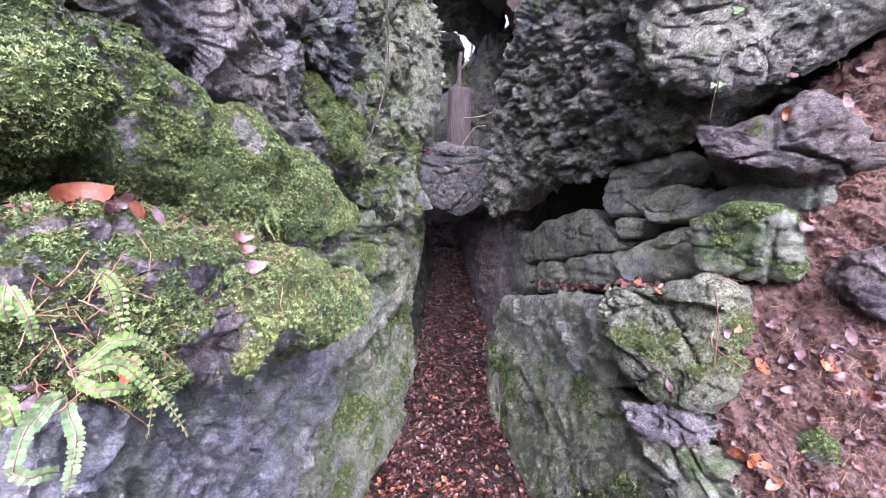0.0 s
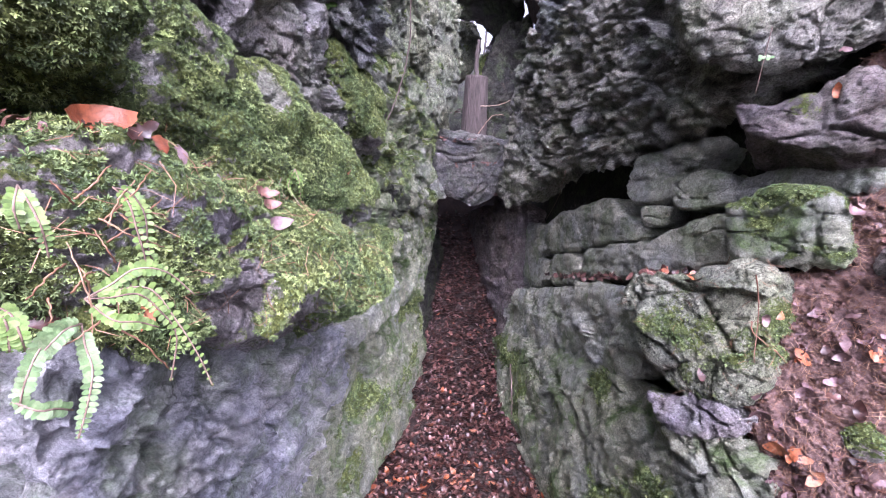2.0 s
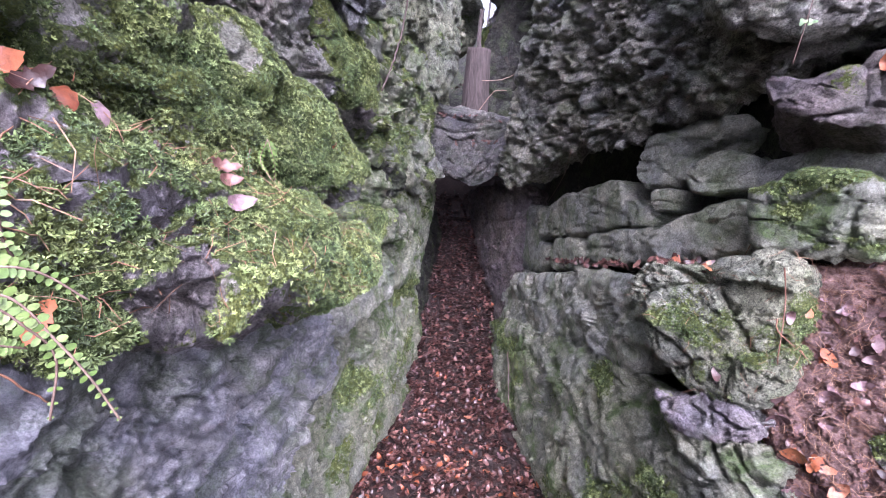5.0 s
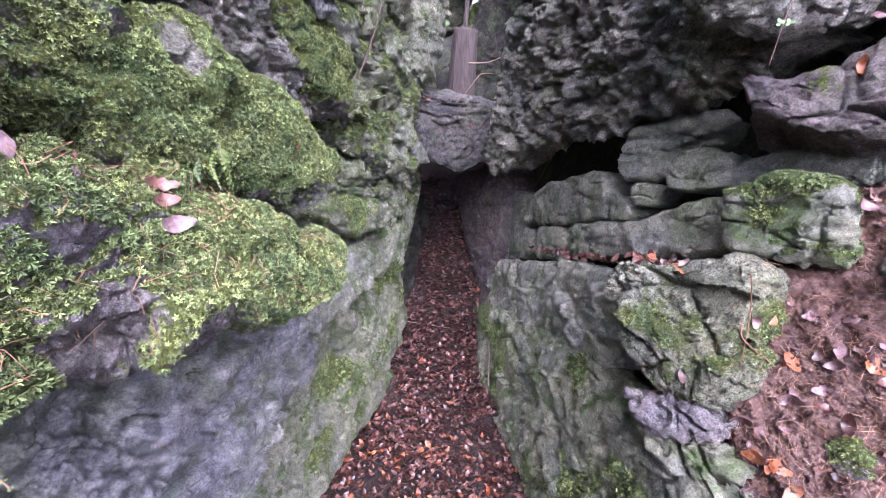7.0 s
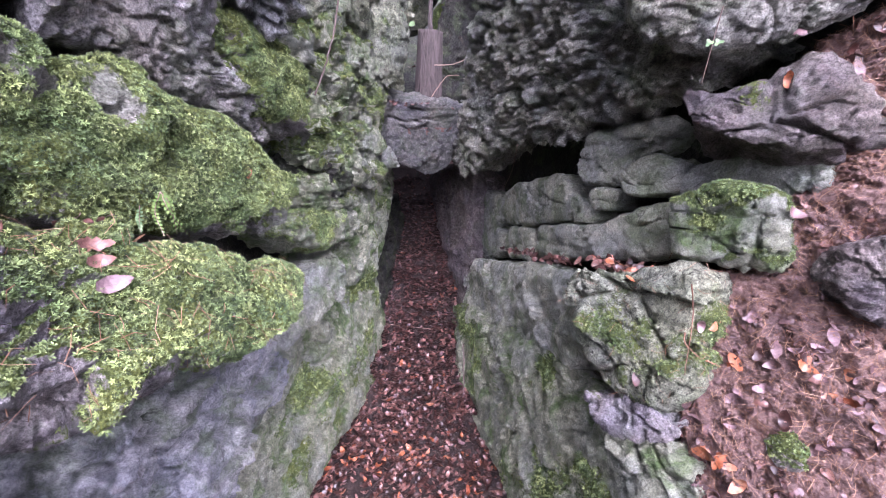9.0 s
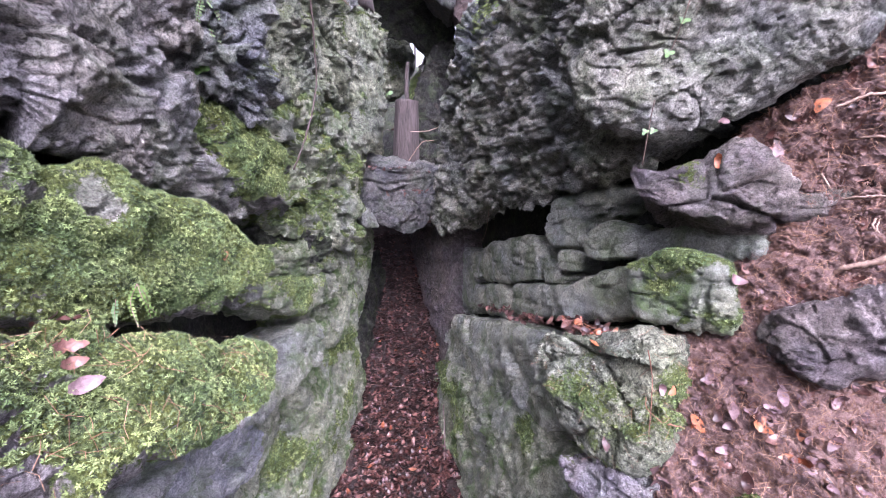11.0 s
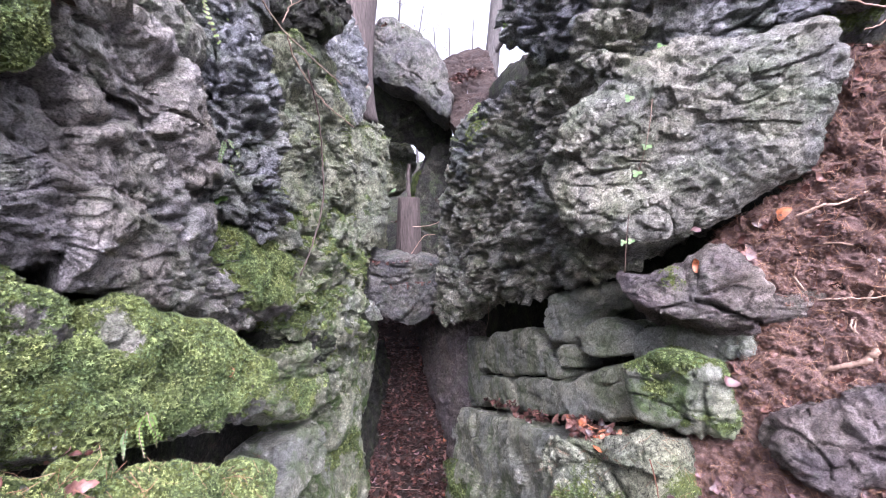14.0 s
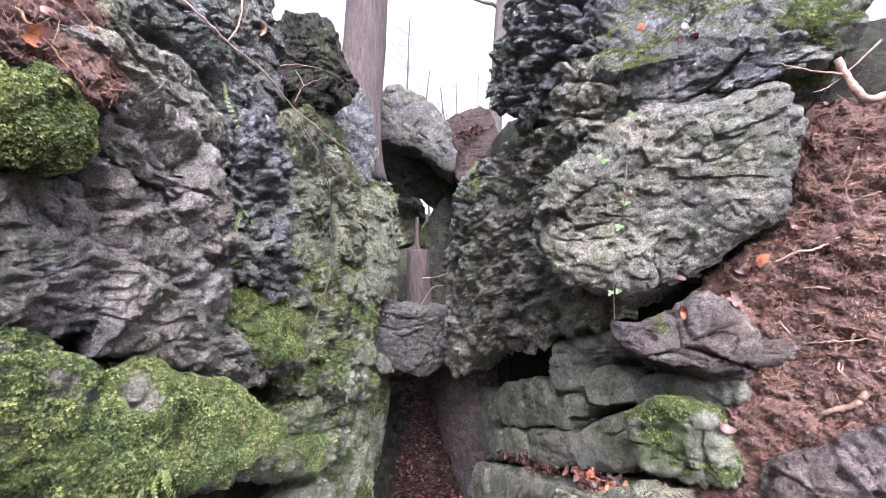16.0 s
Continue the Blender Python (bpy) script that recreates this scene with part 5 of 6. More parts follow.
for k, (p, nr) in enumerate((((1.008, 1.406, 0.909), (-0.44, -0.88, -0.18)), ((1.281, 1.447, 0.845), (-0.87, -0.47, 0.18)), ((1.328, 1.386, 0.872), (-0.32, -0.83, 0.46)), ((1.366, 1.396, 0.924), (-0.63, -0.73, -0.25)),
                             ((1.193, 1.472, 0.703), (-0.84, -0.54, -0.05)), ((1.256, 1.404, 0.708), (-0.62, -0.21, 0.76)), ((1.422, 1.336, 0.904), (-0.73, -0.55, -0.40)), ((1.394, 1.289, 0.810), (-0.89, -0.46, 0.02)), ((1.311, 1.541, 1.339), (0.19, -0.90, 0.40)))):
    m = (LEAF_LILAC, LEAF_LILAC, LEAF_ORANGE, LEAF_LILAC, LEAF_LILAC, LEAF_BROWN, LEAF_ORANGE, LEAF_ORANGE, LEAF_LILAC)[k]
    single_leaf(p, nr, 0.05 + 0.006 * (k % 5), m, {LEAF_LILAC: LILAC_TXT, LEAF_ORANGE: ORANGE_TXT, LEAF_BROWN: BROWN_TXT}[m] + " on the soil", k * 3 + 2, k * 2.1)
for k, (p, nr) in enumerate((((1.302, 1.674, 1.751), (-0.64, -0.76, 0.03)), ((1.352, 1.693, 1.822), (-0.61, -0.17, 0.77)), ((1.444, 1.743, 1.831), (-0.16, -0.60, 0.78)), ((1.496, 1.729, 1.867), (-0.10, -0.93, -0.37)), ((1.440, 1.617, 1.806), (-0.67, -0.70, 0.25)),
                             ((1.494, 1.634, 1.782), (-0.45, -0.82, 0.35)), ((1.543, 1.618, 1.893), (-0.75, -0.49, 0.44)), ((1.589, 1.583, 1.941), (-0.53, -0.48, 0.70)), ((1.459, 1.717, 1.822), (-0.90, -0.35, -0.26)))):
    m = (LEAF_ORANGE, LEAF_LILAC, LEAF_ORANGE, LEAF_BROWN, LEAF_ORANGE, LEAF_LILAC, LEAF_BROWN, LEAF_ORANGE, LEAF_ORANGE)[k]
    single_leaf(p, nr, 0.055 + 0.008 * (k % 4), m, {LEAF_LILAC: LILAC_TXT, LEAF_ORANGE: ORANGE_TXT, LEAF_BROWN: BROWN_TXT}[m] + " piled under the overhang", k * 7 + 2, k * 1.3)
for k, (p, nr) in enumerate((((1.353, 1.525, 2.868), (-0.17, -0.94, -0.30)), ((1.358, 1.470, 2.811), (0.49, -0.74, 0.47)), ((1.323, 1.456, 2.786), (0.51, -0.62, -0.59)), ((1.208, 1.567, 2.941), (-0.70, -0.53, 0.49)), ((-0.615, 0.895, 2.484), (0.97, -0.16, 0.18)), ((-0.609, 0.917, 2.520), (0.75, -0.61, -0.27)),
                             ((-0.582, 1.008, 2.488), (0.52, -0.80, 0.31)), ((-0.704, 1.768, 3.114), (0.39, -0.11, -0.91)), ((-0.510, 2.089, 3.324), (0.13, -0.97, -0.23)))):
    m = (LEAF_BROWN, LEAF_BROWN, LEAF_LILAC, LEAF_ORANGE, LEAF_ORANGE, LEAF_BROWN, LEAF_LILAC, LEAF_ORANGE, LEAF_ORANGE)[k]
    single_leaf(p, nr, 0.07, m, {LEAF_LILAC: LILAC_TXT, LEAF_ORANGE: ORANGE_TXT, LEAF_BROWN: BROWN_TXT}[m] + " on the top ledge", k * 5 + 3, k * 2.3)


for k, (p, m) in enumerate((((1.126, 1.413, 0.492), LEAF_ORANGE), ((1.153, 1.385, 0.499), LEAF_ORANGE), ((1.107, 1.444, 0.504), LEAF_ORANGE), ((1.163, 1.346, 0.46), LEAF_ORANGE), ((1.097, 1.518, 0.59), LEAF_LILAC), ((1.121, 1.476, 0.571), LEAF_LILAC), ((1.258, 1.445, 0.754), LEAF_LILAC), ((1.216, 1.533, 0.805), LEAF_ORANGE), ((1.356, 1.417, 0.875), LEAF_ORANGE), ((1.384, 1.414, 0.918), LEAF_LILAC), ((1.305, 1.48, 0.879), LEAF_LILAC), ((1.348, 1.501, 0.978), LEAF_LILAC), ((1.206, 1.477, 0.711), LEAF_LILAC), ((1.267, 1.501, 0.846), LEAF_BROWN), ((1.251, 1.422, 0.709), LEAF_BROWN), ((1.284, 1.367, 0.689), LEAF_BROWN), ((1.376, 1.337, 0.798), LEAF_ORANGE), ((1.381, 1.369, 0.851), LEAF_LILAC))):
    single_leaf(p, (-0.6, -0.65, 0.45), 0.042 + 0.008 * (k % 4), m, {LEAF_LILAC: LILAC_TXT, LEAF_ORANGE: ORANGE_TXT, LEAF_BROWN: BROWN_TXT}[m] + " lying on the bank", k * 5 + 2, k * 1.9)
single_leaf((-0.586, 0.685, 1.476), (0.8, -0.5, 0.35), 0.085, LEAF_ORANGE, ORANGE_TXT + " resting on the mossy ledge", 2, 1.6)
single_leaf((-0.557, 0.758, 1.438), (0.8, -0.5, 0.35), 0.06, LEAF_ORANGE, ORANGE_TXT + " resting on the mossy ledge", 3, 2.6)
single_leaf((-0.568, 0.723, 1.449), (0.8, -0.5, 0.35), 0.05, LEAF_BROWN, BROWN_TXT + " resting on the mossy ledge", 11, 2.1)
single_leaf((-0.546, 0.809, 1.434), (0.8, -0.5, 0.35), 0.045, LEAF_LILAC, LILAC_TXT + " resting on the mossy ledge", 0, 3.0)
single_leaf((-0.483, 1.021, 1.37), (0.8, -0.5, 0.35), 0.055, LEAF_BROWN, BROWN_TXT + " resting on the mossy ledge", 11, 4.5)
single_leaf((-0.457, 0.999, 1.297), (0.8, -0.5, 0.35), 0.06, LEAF_LILAC, LILAC_TXT + " resting on the mossy ledge", 2, 4.7)
single_leaf((-0.473, 1.005, 1.34), (0.8, -0.5, 0.35), 0.045, LEAF_BROWN, BROWN_TXT + " resting on the mossy ledge", 2, 4.6)
single_leaf((-0.41, 1.637, 1.458), (0.8, -0.5, 0.35), 0.05, LEAF_ORANGE, ORANGE_TXT + " resting on the mossy ledge", 3, 6.2)
single_leaf((-0.509, 0.535, 1.224), (0.8, -0.5, 0.35), 0.07, LEAF_LILAC, LILAC_TXT + " resting on the mossy ledge", 0, 1.3)
single_leaf((-0.517, 0.537, 1.246), (0.8, -0.5, 0.35), 0.06, LEAF_BROWN, BROWN_TXT + " resting on the mossy ledge", 0, 1.2)
single_leaf((-0.487, 0.622, 1.209), (0.8, -0.5, 0.35), 0.05, LEAF_ORANGE, ORANGE_TXT + " resting on the mossy ledge", 10, 2.5)
stick("dry_stem", [(-0.467, 0.484, 1.309), (-0.462, 0.457, 1.302), (-0.478, 0.448, 1.279)], 0.0012, 0.0007, NEEDLE, "thin dry brown stem matted round the ferns", "stem", 0.001)
stick("dry_stem", [(-0.471, 0.463, 1.277), (-0.459, 0.451, 1.26), (-0.47, 0.452, 1.237)], 0.0012, 0.0007, NEEDLE, "thin dry brown stem matted round the ferns", "stem", 0.001)
stick("dry_stem", [(-0.448, 0.525, 1.303), (-0.443, 0.507, 1.322), (-0.46, 0.512, 1.342)], 0.0012, 0.0007, NEEDLE, "thin dry brown stem matted round the ferns", "stem", 0.001)
stick("dry_stem", [(-0.456, 0.496, 1.276), (-0.45, 0.484, 1.297), (-0.464, 0.49, 1.312)], 0.0012, 0.0007, NEEDLE, "thin dry brown stem matted round the ferns", "stem", 0.001)
stick("dry_stem", [(-0.468, 0.503, 1.375), (-0.452, 0.511, 1.391), (-0.457, 0.541, 1.412)], 0.0012, 0.0007, NEEDLE, "thin dry brown stem matted round the ferns", "stem", 0.001)
stick("dry_stem", [(-0.449, 0.503, 1.245), (-0.448, 0.466, 1.236), (-0.467, 0.455, 1.224)], 0.0012, 0.0007, NEEDLE, "thin dry brown stem matted round the ferns", "stem", 0.001)
stick("dry_stem", [(-0.449, 0.54, 1.356), (-0.431, 0.541, 1.338), (-0.435, 0.556, 1.313)], 0.0012, 0.0007, NEEDLE, "thin dry brown stem matted round the ferns", "stem", 0.001)
stick("dry_stem", [(-0.456, 0.516, 1.333), (-0.456, 0.485, 1.343), (-0.474, 0.479, 1.347)], 0.0012, 0.0007, NEEDLE, "thin dry brown stem matted round the ferns", "stem", 0.001)
stick("dry_stem", [(-0.453, 0.495, 1.252), (-0.45, 0.482, 1.29), (-0.468, 0.487, 1.331)], 0.0012, 0.0007, NEEDLE, "thin dry brown stem matted round the ferns", "stem", 0.001)
stick("dry_stem", [(-0.456, 0.523, 1.351), (-0.436, 0.543, 1.379), (-0.438, 0.581, 1.407)], 0.0012, 0.0007, NEEDLE, "thin dry brown stem matted round the ferns", "stem", 0.001)
stick("dry_stem", [(-0.454, 0.524, 1.343), (-0.441, 0.531, 1.376), (-0.445, 0.562, 1.394)], 0.0012, 0.0007, NEEDLE, "thin dry brown stem matted round the ferns", "stem", 0.001)
stick("dry_stem", [(-0.443, 0.51, 1.231), (-0.421, 0.519, 1.209), (-0.414, 0.551, 1.162)], 0.0012, 0.0007, NEEDLE, "thin dry brown stem matted round the ferns", "stem", 0.001)
stick("dry_stem", [(-0.463, 0.481, 1.278), (-0.45, 0.484, 1.296), (-0.456, 0.504, 1.296)], 0.0012, 0.0007, NEEDLE, "thin dry brown stem matted round the ferns", "stem", 0.001)
stick("dry_stem", [(-0.453, 0.521, 1.326), (-0.433, 0.539, 1.346), (-0.431, 0.585, 1.372)], 0.0012, 0.0007, NEEDLE, "thin dry brown stem matted round the ferns", "stem", 0.001)
stick("dry_stem", [(-0.468, 0.502, 1.369), (-0.464, 0.482, 1.386), (-0.479, 0.487, 1.394)], 0.0012, 0.0007, NEEDLE, "thin dry brown stem matted round the ferns", "stem", 0.001)
stick("dry_stem", [(-0.458, 0.519, 1.353), (-0.434, 0.532, 1.333), (-0.426, 0.576, 1.313)], 0.0012, 0.0007, NEEDLE, "thin dry brown stem matted round the ferns", "stem", 0.001)


def leaf_strip(a, b, width, count, seed, label, scale=1.0):
    rr = random.Random(seed)
    got = []
    for k in range(count):
        p = Vector(a).lerp(Vector(b), rr.random()) + Vector((rr.uniform(-width, width), rr.uniform(-width, width) * 0.5, rr.uniform(0, 0.015)))
        v, f = LEAVES[rr.randrange(len(LEAVES))]
        got.append((v, f, lay(p, scale * rr.uniform(0.035, 0.075), rr, (-0.2, -0.2, 1), 0.7)))
    spread("ledge_leaves", got, LEAF_BROWN if seed % 2 else LEAF_ORANGE, None, label, "leaves")


leaf_strip((0.98, 1.72, 1.02), (1.06, 2.35, 0.93), 0.09, 90, 3, "brown dead leaves lying along the rock ledge")
leaf_strip((0.98, 1.72, 1.03), (1.06, 2.3, 0.95), 0.08, 26, 4, "orange dead leaves lying along the rock ledge")
leaf_strip((0.95, 2.5, 0.86), (0.85, 3.7, 0.60), 0.08, 70, 5, "brown dead leaves on the long ledge")
leaf_strip((-0.62, 0.55, 1.47), (-0.6, 1.25, 1.36), 0.05, 30, 7, "dead leaf scraps between ledge and boulder", 0.5)
leaf_strip((-0.35, 4.3, 1.80), (0.5, 4.45, 1.76), 0.12, 60, 9, "dead leaves on top of the chockstone")
leaf_strip((0.688, 5.016, 3.871), (1.176, 5.410, 4.208), 0.14, 150, 11, "dead leaves heaped behind the bridging boulder")
leaf_strip((0.0, 5.0, 4.55), (0.5, 5.2, 4.3), 0.12, 60, 13, "dead leaves on top of the bridging boulder")
leaf_strip((0.0, 6.9, 2.4), (0.4, 7.0, 2.6), 0.2, 60, 15, "dead leaves beyond the window")


def scatter_on(name, key, area_of, per_m2, made, material, label, category):
    """Bits lying on every surface of one kind inside a stretch of the plan."""
    rr = random.Random(len(name) * 7)
    got = []
    for ob, k, flat_p, faces, moss in ROCKS:
        if k != key:
            continue
        quad = flat_p[faces]
        mid = quad.mean(1)
        nn = np.cross(quad[:, 2] - quad[:, 0], quad[:, 3] - quad[:, 1])
        area = np.linalg.norm(nn, axis=1) / 2
        for i in np.nonzero(np.random.default_rng(9).random(len(area)) < area * per_m2)[0]:
            n_ = nn[i] / (2 * area[i] + 1e-12)
            if area_of(mid[i], n_):
                v, f, s = made(rr)
                got.append((v, f, lay(mid[i] + n_ * 0.006, s, rr, n_, 0.5)))
    if got:
        spread(name, got, material, None, label, category)


def needle_piece(rr):
    L = rr.uniform(0.025, 0.09)
    b = rr.uniform(-0.2, 0.2) * L
    v = np.array([(-L / 2, 0, 0), (-L / 2, 0.0013, 0), (0, b, 0.003), (0, b + 0.0013, 0.003), (L / 2, 0, 0), (L / 2, 0.0008, 0)])
    return v, [(0, 2, 3, 1), (2, 4, 5, 3)], 1.0


def leaf_piece(rr):
    v, f = LEAVES[rr.randrange(len(LEAVES))]
    return v, f, rr.uniform(0.025, 0.06)


def crumb_piece(rr):
    v = np.array([(1, 0, 0), (-0.8, 0.6, 0), (-0.6, -0.8, 0), (0.1, 0.1, 0.9), (0.2, 0.9, 0.4), (0.3, -0.8, 0.5)]) * np.array([rr.uniform(0.6, 1.2), rr.uniform(0.6, 1.2), rr.uniform(0.5, 1)])
    return v, [(0, 4, 3), (4, 1, 3), (1, 2, 3), (2, 5, 3), (5, 0, 3), (0, 1, 4), (0, 5, 2)], rr.uniform(0.003, 0.011)


scatter_on("pine_needles", "soil", lambda p, n_: p[1] < 2.2, 3200, needle_piece, NEEDLE, "reddish dead pine needles strewn on the soil", "needles")
scatter_on("moss_needles", "moss", lambda p, n_: n_[2] > 0.1 and p[1] < 1.8, 800, needle_piece, NEEDLE, "dead pine needles caught in the moss", "needles")
scatter_on("bank_leaves", "soil", lambda p, n_: p[1] < 2.2 and p[2] < 1.3, 260, leaf_piece, LEAF_LILAC, "pale wet leaf scraps on the bank", "leaves")
scatter_on("brown_bank_leaves", "soil", lambda p, n_: p[1] < 2.2, 150, leaf_piece, LEAF_BROWN, "brown leaf scraps on the bank", "leaves")
scatter_on("soil_crumbs", "soil", lambda p, n_: p[1] < 2.2, 2600, crumb_piece, MATS["soil"], "loose crumbs of reddish soil", "soil")
scatter_on("block_needles", "mossr", lambda p, n_: True, 240, needle_piece, NEEDLE, "dead needles stuck to the mossy block", "needles")


# green climbers and saplings
def climber(points, leaves, label, size):
    c = tagged(new("climber"), label, "climbing plant")
    c.location = points[0]
    bpy.context.view_layer.update()
    o = Vector(points[0])
    line = smooth_path(points)
    part("stem", mesh_from("stem", *tube([q - o for q in line], [0.0016] * len(line), 5), TWIG), c)
    rr = random.Random(int(points[0][2] * 1000))
    for p in leaves:
        for k in range(3):
            v, f = leaflet(size * 0.8, size)
            m = Matrix.Translation(Vector(p) - o) @ Vector((-0.5 * rr.uniform(0.4, 1) * (1 if p[0] > 0 else -1), -1, 0.5)).to_track_quat("Z", "Y").to_matrix().to_4x4() @ Matrix.Rotation(rr.uniform(-0.3, 0.3) + k * 2.09, 4, "Z")
            mm = np.array(m)
            part("leaf", mesh_from("leaf", v @ mm[:3, :3].T + mm[:3, 3], f, LEAF_GREEN), c)
    return c


climber([(1.146, 1.578, 2.553), (1.104, 1.570, 2.455), (1.066, 1.561, 2.252), (1.076, 1.656, 2.126), (1.050, 1.711, 2.007)], [(1.131, 1.572, 2.559), (1.143, 1.753, 2.549), (0.988, 1.550, 2.360), (1.084, 1.612, 2.203), (1.063, 1.651, 2.109), (1.113, 1.708, 1.991)], "thin climbing stem with fresh green leaflets on the overhang", 0.02)
climber([(1.030, 1.660, 1.956), (1.005, 1.640, 1.854), (1.003, 1.660, 1.732)], [(0.986, 1.630, 1.846), (1.023, 1.640, 1.851)], "thin green stem hanging below the overhang", 0.014)
climber([(-0.543, 1.859, 2.175), (-0.569, 1.872, 2.117), (-0.604, 1.872, 2.094)], [(-0.622, 1.885, 2.080), (-0.584, 1.881, 2.089), (-0.575, 1.899, 2.099)], "small green sapling with fresh leaves on the wall", 0.042)
climber([(-0.626, 1.912, 2.995), (-0.627, 1.880, 3.054), (-0.647, 1.851, 3.103)], [(-0.650, 1.836, 3.091), (-0.630, 1.874, 3.054)], "yellow-green sapling leaves by the crest", 0.035)
climber([(1.199, 1.724, 1.685), (1.262, 1.680, 1.694), (1.284, 1.658, 1.675)], [(1.282, 1.659, 1.692), (1.266, 1.675, 1.647)], "round-leaved green seedling on the rock tongue", 0.02)
climber([(-0.066, 4.176, 2.514), (-0.018, 4.354, 2.511), (-0.070, 5.687, 2.741)], [(-0.070, 5.687, 2.741)], "broad green leaf by the stump", 0.09)

cushion = rock("moss_cushion", "moss", (1.242, 1.306, 0.625), -50, 25, [(-0.05, 0), (-0.02, 0.03), (0.01, 0.045), (0.05, 0.02), (0.035, -0.03), (0, -0.045), (-0.03, -0.02)], 0.04, 0.012, 2, 0.02, "boulder", "round dark green moss cushion on the bank")
moss_on(cushion, *ROCKS[-1][2:], 16000, 0.0045, "short dark green moss")

# twigs on the floor
DARK_TWIG = leaf_material("dark_twig", (0.035, 0.022, 0.02), (0.07, 0.045, 0.04), (0.12, 0.08, 0.07), 0.6)
stick("twig", [(-0.257, 4.040, -0.717), (-0.380, 3.582, -0.727), (-0.455, 3.417, -0.787), (-0.551, 3.186, -0.843)], 0.011, 0.007, DARK_TWIG, "dark wet stick lying in the leaf litter", "twig", 0.004)
stick("twig", [(-0.584, 3.036, -0.857), (-0.513, 2.758, -0.859), (-0.429, 2.563, -0.863)], 0.009, 0.006, DARK_TWIG, "dark bent stick on the leaves", "twig", 0.003)
stick("twig", [(0.138, 3.286, -0.807), (-0.045, 2.959, -0.846), (-0.229, 2.689, -0.843), (-0.328, 2.556, -0.857)], 0.010, 0.005, DARK_TWIG, "long dark stick across the leaves", "twig", 0.004)
stick("twig", [(-0.315, 4.655, -0.541), (0.006, 4.617, -0.569), (0.351, 4.592, -0.593)], 0.004, 0.003, TWIG, "thin pale twig across the path", "twig", 0.003)
stick("twig", [(-0.284, 3.790, -0.717), (-0.037, 3.790, -0.735), (0.344, 3.843, -0.724), (0.384, 2.985, -0.094)], 0.004, 0.002, TWIG, "thin pale twig bent over the leaves", "twig", 0.003)
stick("twig", [(0.414, 3.066, 0.053), (0.411, 2.905, -0.091), (0.398, 2.792, -0.188)], 0.005, 0.003, DARK_TWIG, "thin stick leaning on the rock foot", "twig", 0.003)
stick("straw", [(0.972, 1.485, 1.114), (0.989, 1.474, 1.006), (0.956, 1.415, 0.830)], 0.0022, 0.0014, NEEDLE, "long dry straw hanging over the mossy block", "straw", 0.001)
stick("straw", [(0.959, 1.455, 0.960), (0.958, 1.441, 0.926), (1.001, 1.418, 0.886)], 0.0022, 0.0014, NEEDLE, "short dry straw on the mossy block", "straw", 0.001)
stick("straw", [(0.744, 3.143, 1.489), (0.793, 3.502, 1.284), (0.886, 4.282, 1.039)], 0.0022, 0.0016, TWIG, "pale root thread hanging under the overhang", "root", 0.001)
stick("straw", [(1.181, 1.878, 1.209), (1.159, 1.889, 1.156), (1.146, 1.909, 1.063)], 0.002, 0.001, NEEDLE, "dry straw leaning on the block", "straw", 0.001)
stick("twig", [(1.034, 1.436, 0.870), (1.199, 1.560, 0.763), (1.212, 1.485, 0.763)], 0.003, 0.002, NEEDLE, "thin pale twig on the bank", "twig", 0.002)

# roots and dead branches of the bank
PALE_ROOT = leaf_material("pale_root", (0.22, 0.15, 0.11), (0.34, 0.24, 0.18), (0.46, 0.35, 0.27), 0.7)
stick("root", [(1.596, 1.546, 1.920), (1.651, 1.494, 1.954), (1.685, 1.464, 1.955), (1.758, 1.428, 1.992)], 0.004, 0.005, PALE_ROOT, "pale thin root sticking out of the soil bank", "root", 0.002)
stick("root", [(1.573, 1.454, 1.374), (1.583, 1.424, 1.400), (1.632, 1.374, 1.429), (1.666, 1.349, 1.471)], 0.007, 0.012, PALE_ROOT, "thick pale root sticking out of the soil bank", "root", 0.002)
stick("root", [(1.693, 1.381, 1.657), (1.682, 1.402, 1.593), (1.645, 1.412, 1.543), (1.660, 1.372, 1.495)], 0.005, 0.003, PALE_ROOT, "bent pale root in the soil bank", "root", 0.002)
stick("root", [(1.562, 1.527, 1.702), (1.601, 1.497, 1.628), (1.614, 1.436, 1.629), (1.654, 1.409, 1.635)], 0.003, 0.003, PALE_ROOT, "thin curved root in the soil bank", "root", 0.002)
stick("root", [(1.627, 1.522, 1.810), (1.650, 1.456, 1.820), (1.701, 1.410, 1.805)], 0.003, 0.004, PALE_ROOT, "thin root across the soil bank", "root", 0.002)
stick("root", [(1.733, 1.429, 1.831), (1.768, 1.404, 1.914), (1.760, 1.394, 1.961)], 0.004, 0.003, PALE_ROOT, "short pale root in the soil", "root", 0.002)
stick("root", [(1.728, 1.429, 1.912), (1.790, 1.379, 1.952), (1.825, 1.329, 1.978)], 0.003, 0.004, PALE_ROOT, "pale root end in the soil", "root", 0.002)
for k, (p, q, r) in enumerate((((1.871, 1.405, 2.317), (1.810, 1.422, 2.180), (1.801, 1.412, 2.104)), ((1.856, 1.349, 2.132), (1.823, 1.383, 2.122), (1.790, 1.410, 2.109)), ((1.747, 1.368, 1.712), (1.684, 1.408, 1.591), (1.635, 1.394, 1.521)), ((1.744, 1.358, 1.657), (1.698, 1.359, 1.641), (1.612, 1.442, 1.627)))):
    stick("root", [p, q, r], 0.0035, 0.002, PALE_ROOT, "fine root hanging from the soil bank", "root", 0.003)
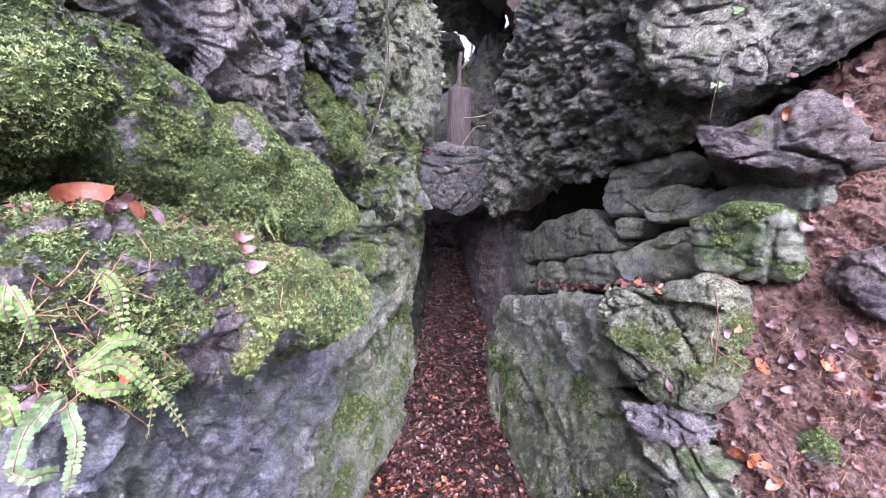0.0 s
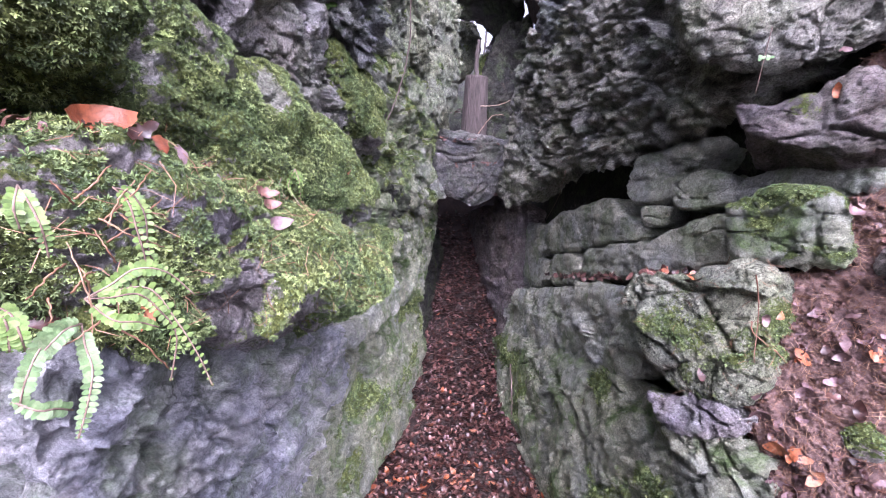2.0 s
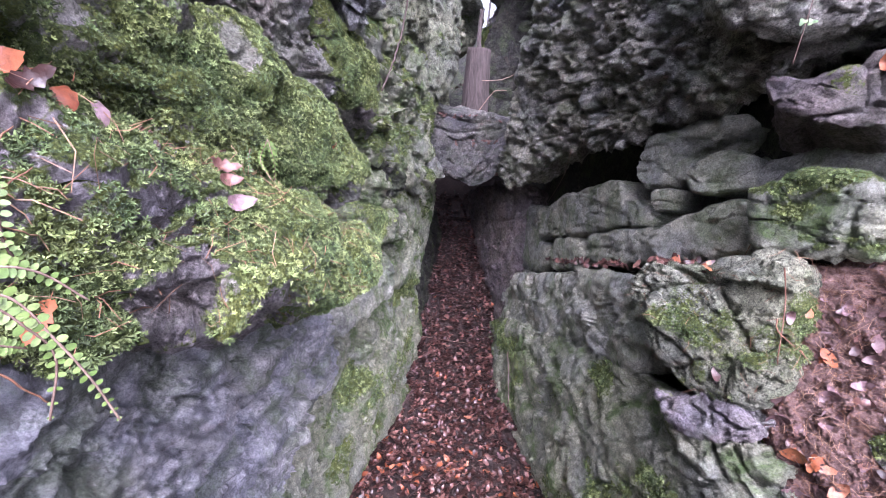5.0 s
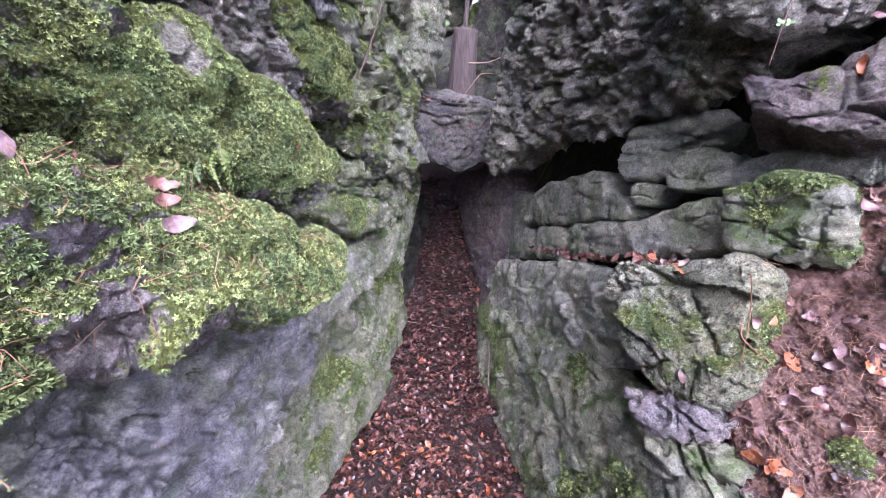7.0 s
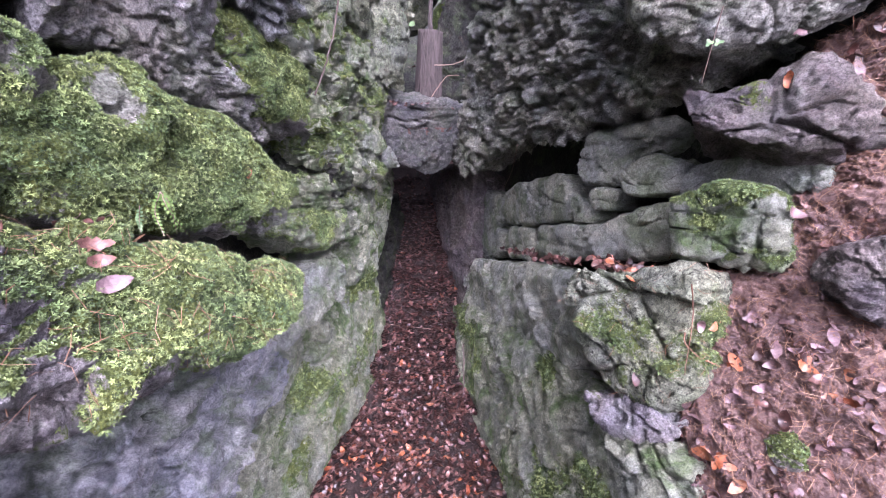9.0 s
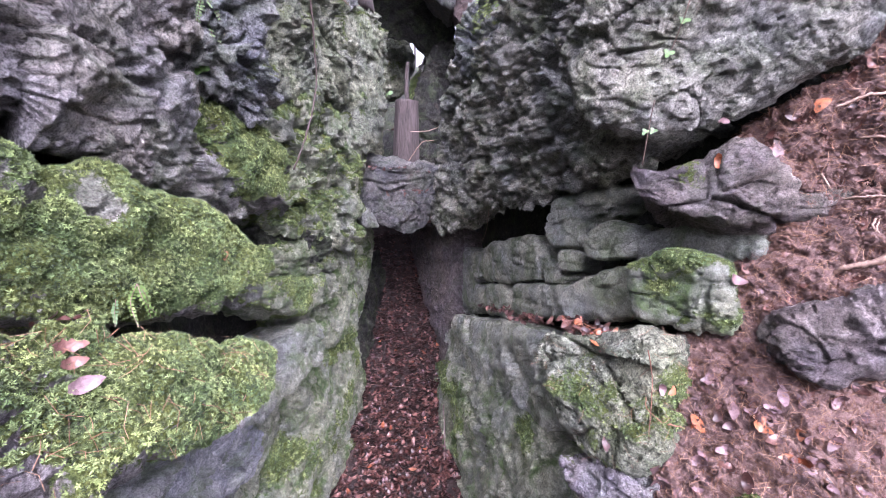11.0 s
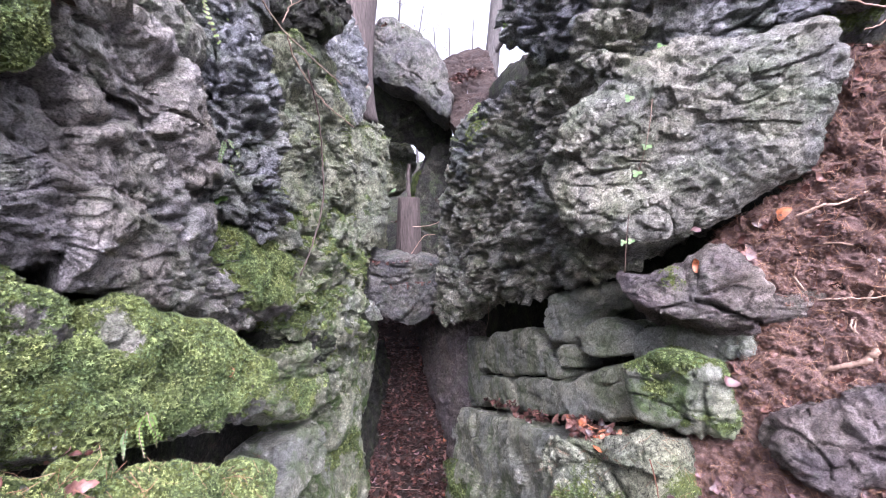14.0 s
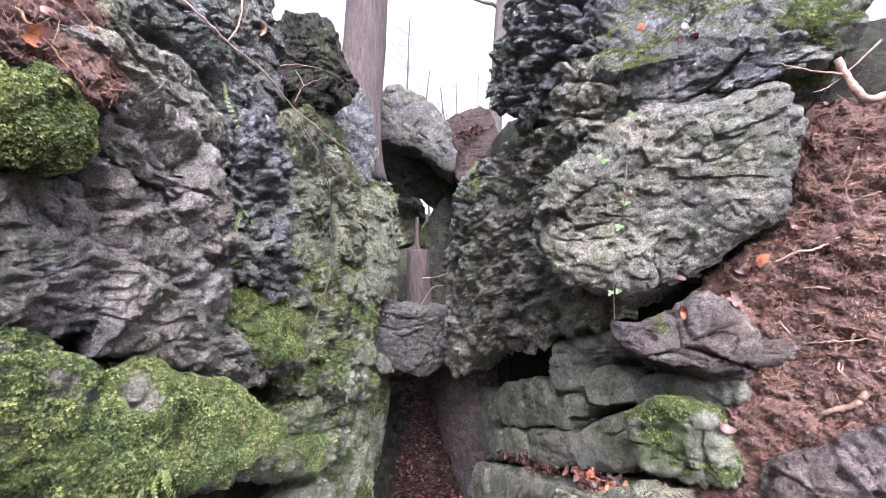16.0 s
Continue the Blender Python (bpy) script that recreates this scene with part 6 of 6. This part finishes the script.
stick("branch", [(1.763, 1.320, 2.613), (1.771, 1.300, 2.516), (1.795, 1.280, 2.442), (1.877, 1.270, 2.453)], 0.012, 0.014, PALE_ROOT, "broken pale dead branch at the top of the bank", "branch", 0.002)
stick("branch", [(1.568, 1.350, 2.624), (1.638, 1.330, 2.587), (1.757, 1.310, 2.549)], 0.002, 0.004, PALE_ROOT, "thin dead side twig at the top of the bank", "branch", 0.003)
stick("branch", [(1.683, 1.350, 2.504), (1.753, 1.330, 2.533), (1.892, 1.280, 2.657)], 0.002, 0.004, PALE_ROOT, "thin dead twig crossing the bank top", "branch", 0.003)

# bare twigs and roots along the crest
stick("branch", [(-0.656, 1.550, 3.133), (-0.559, 1.750, 3.064), (-0.479, 2.000, 3.051), (-0.400, 2.300, 2.982), (-0.202, 2.800, 2.926)], 0.005, 0.003, PALE_ROOT, "long bare twig hanging across the wall", "branch", 0.004)
stick("branch", [(-0.543, 1.900, 3.411), (-0.548, 1.850, 3.209), (-0.577, 1.800, 3.090)], 0.005, 0.004, PALE_ROOT, "short bare twig on the crest", "branch", 0.003)
stick("branch", [(-0.680, 2.600, 3.451), (-0.546, 2.700, 3.531), (-0.380, 2.800, 3.551)], 0.004, 0.003, PALE_ROOT, "bare twig in front of the dark boulder", "branch", 0.003)
stick("branch", [(-0.454, 2.400, 3.104), (-0.412, 2.450, 3.231), (-0.277, 2.500, 3.314)], 0.004, 0.002, PALE_ROOT, "forked bare twig by the dark boulder", "branch", 0.003)
stick("branch", [(-0.412, 2.450, 3.231), (-0.439, 2.450, 3.295), (-0.462, 2.450, 3.333)], 0.003, 0.002, PALE_ROOT, "small bare twig end", "branch", 0.002)
stick("branch", [(-0.435, 2.400, 3.050), (-0.408, 2.500, 2.931), (-0.300, 2.700, 2.777), (-0.149, 2.900, 2.692)], 0.004, 0.003, PALE_ROOT, "bare twig looping down by the tree", "branch", 0.004)
stick("root", [(-0.478, 4.200, 3.901), (-0.525, 4.100, 3.584), (-0.406, 4.000, 3.220), (-0.249, 4.000, 3.041)], 0.012, 0.006, BARK, "tree root running down the rock", "root", 0.01)
stick("root", [(-0.316, 4.300, 3.942), (-0.399, 4.200, 3.651), (-0.459, 4.000, 3.280)], 0.018, 0.008, BARK, "tree root gripping the rock", "root", 0.01)
stick("root", [(-0.251, 4.200, 3.705), (-0.161, 4.100, 3.477), (-0.270, 4.000, 3.213), (-0.192, 4.000, 3.095)], 0.008, 0.004, PALE_ROOT, "thin root loop under the tree", "root", 0.008)
stick("root", [(-0.556, 4.000, 3.720), (-0.492, 3.900, 3.302), (-0.340, 3.900, 3.072)], 0.008, 0.004, PALE_ROOT, "thin root hanging by the tree", "root", 0.008)
stick("branch", [(-0.348, 2.500, 2.888), (-0.331, 2.700, 2.646), (-0.343, 2.800, 2.219), (-0.386, 2.700, 1.942), (-0.442, 2.600, 1.739)], 0.004, 0.004, DARK_TWIG, "long dark stem hanging down the wall", "branch", 0.003)
for k, (p, q, r) in enumerate((((-0.641, 1.040, 2.641), (-0.606, 1.072, 2.543), (-0.696, 1.250, 2.496)), ((-0.638, 0.897, 2.573), (-0.591, 0.937, 2.503), (-0.565, 1.012, 2.435)), ((-0.601, 1.060, 2.614), (-0.584, 1.161, 2.566), (-0.657, 1.323, 2.553)), ((-0.617, 0.927, 2.463), (-0.543, 0.936, 2.397), (-0.600, 1.080, 2.407)))):
    stick("root", [p, q, r], 0.0035, 0.002, (DARK_TWIG, NEEDLE, DARK_TWIG, NEEDLE)[k], "thin dead stem matted over the rock crest", "root", 0.004)

# the cut stump's thin stem and its ring-worn top
stick("sapling", [(0.200, 5.050, 2.405), (0.186, 5.100, 2.668), (0.201, 5.100, 2.948)], 0.028, 0.02, BARK, "thin broken stem beside the stump", "sapling", 0.004)
stick("branch", [(0.219, 4.700, 2.175), (0.398, 4.600, 2.170), (0.550, 4.500, 2.225)], 0.005, 0.003, PALE_ROOT, "thin twig reaching out beside the stump", "branch", 0.004)
stick("branch", [(0.198, 4.600, 1.877), (0.330, 4.600, 2.051), (0.454, 4.600, 2.074)], 0.005, 0.003, PALE_ROOT, "thin twig rising from the chockstone", "branch", 0.004)
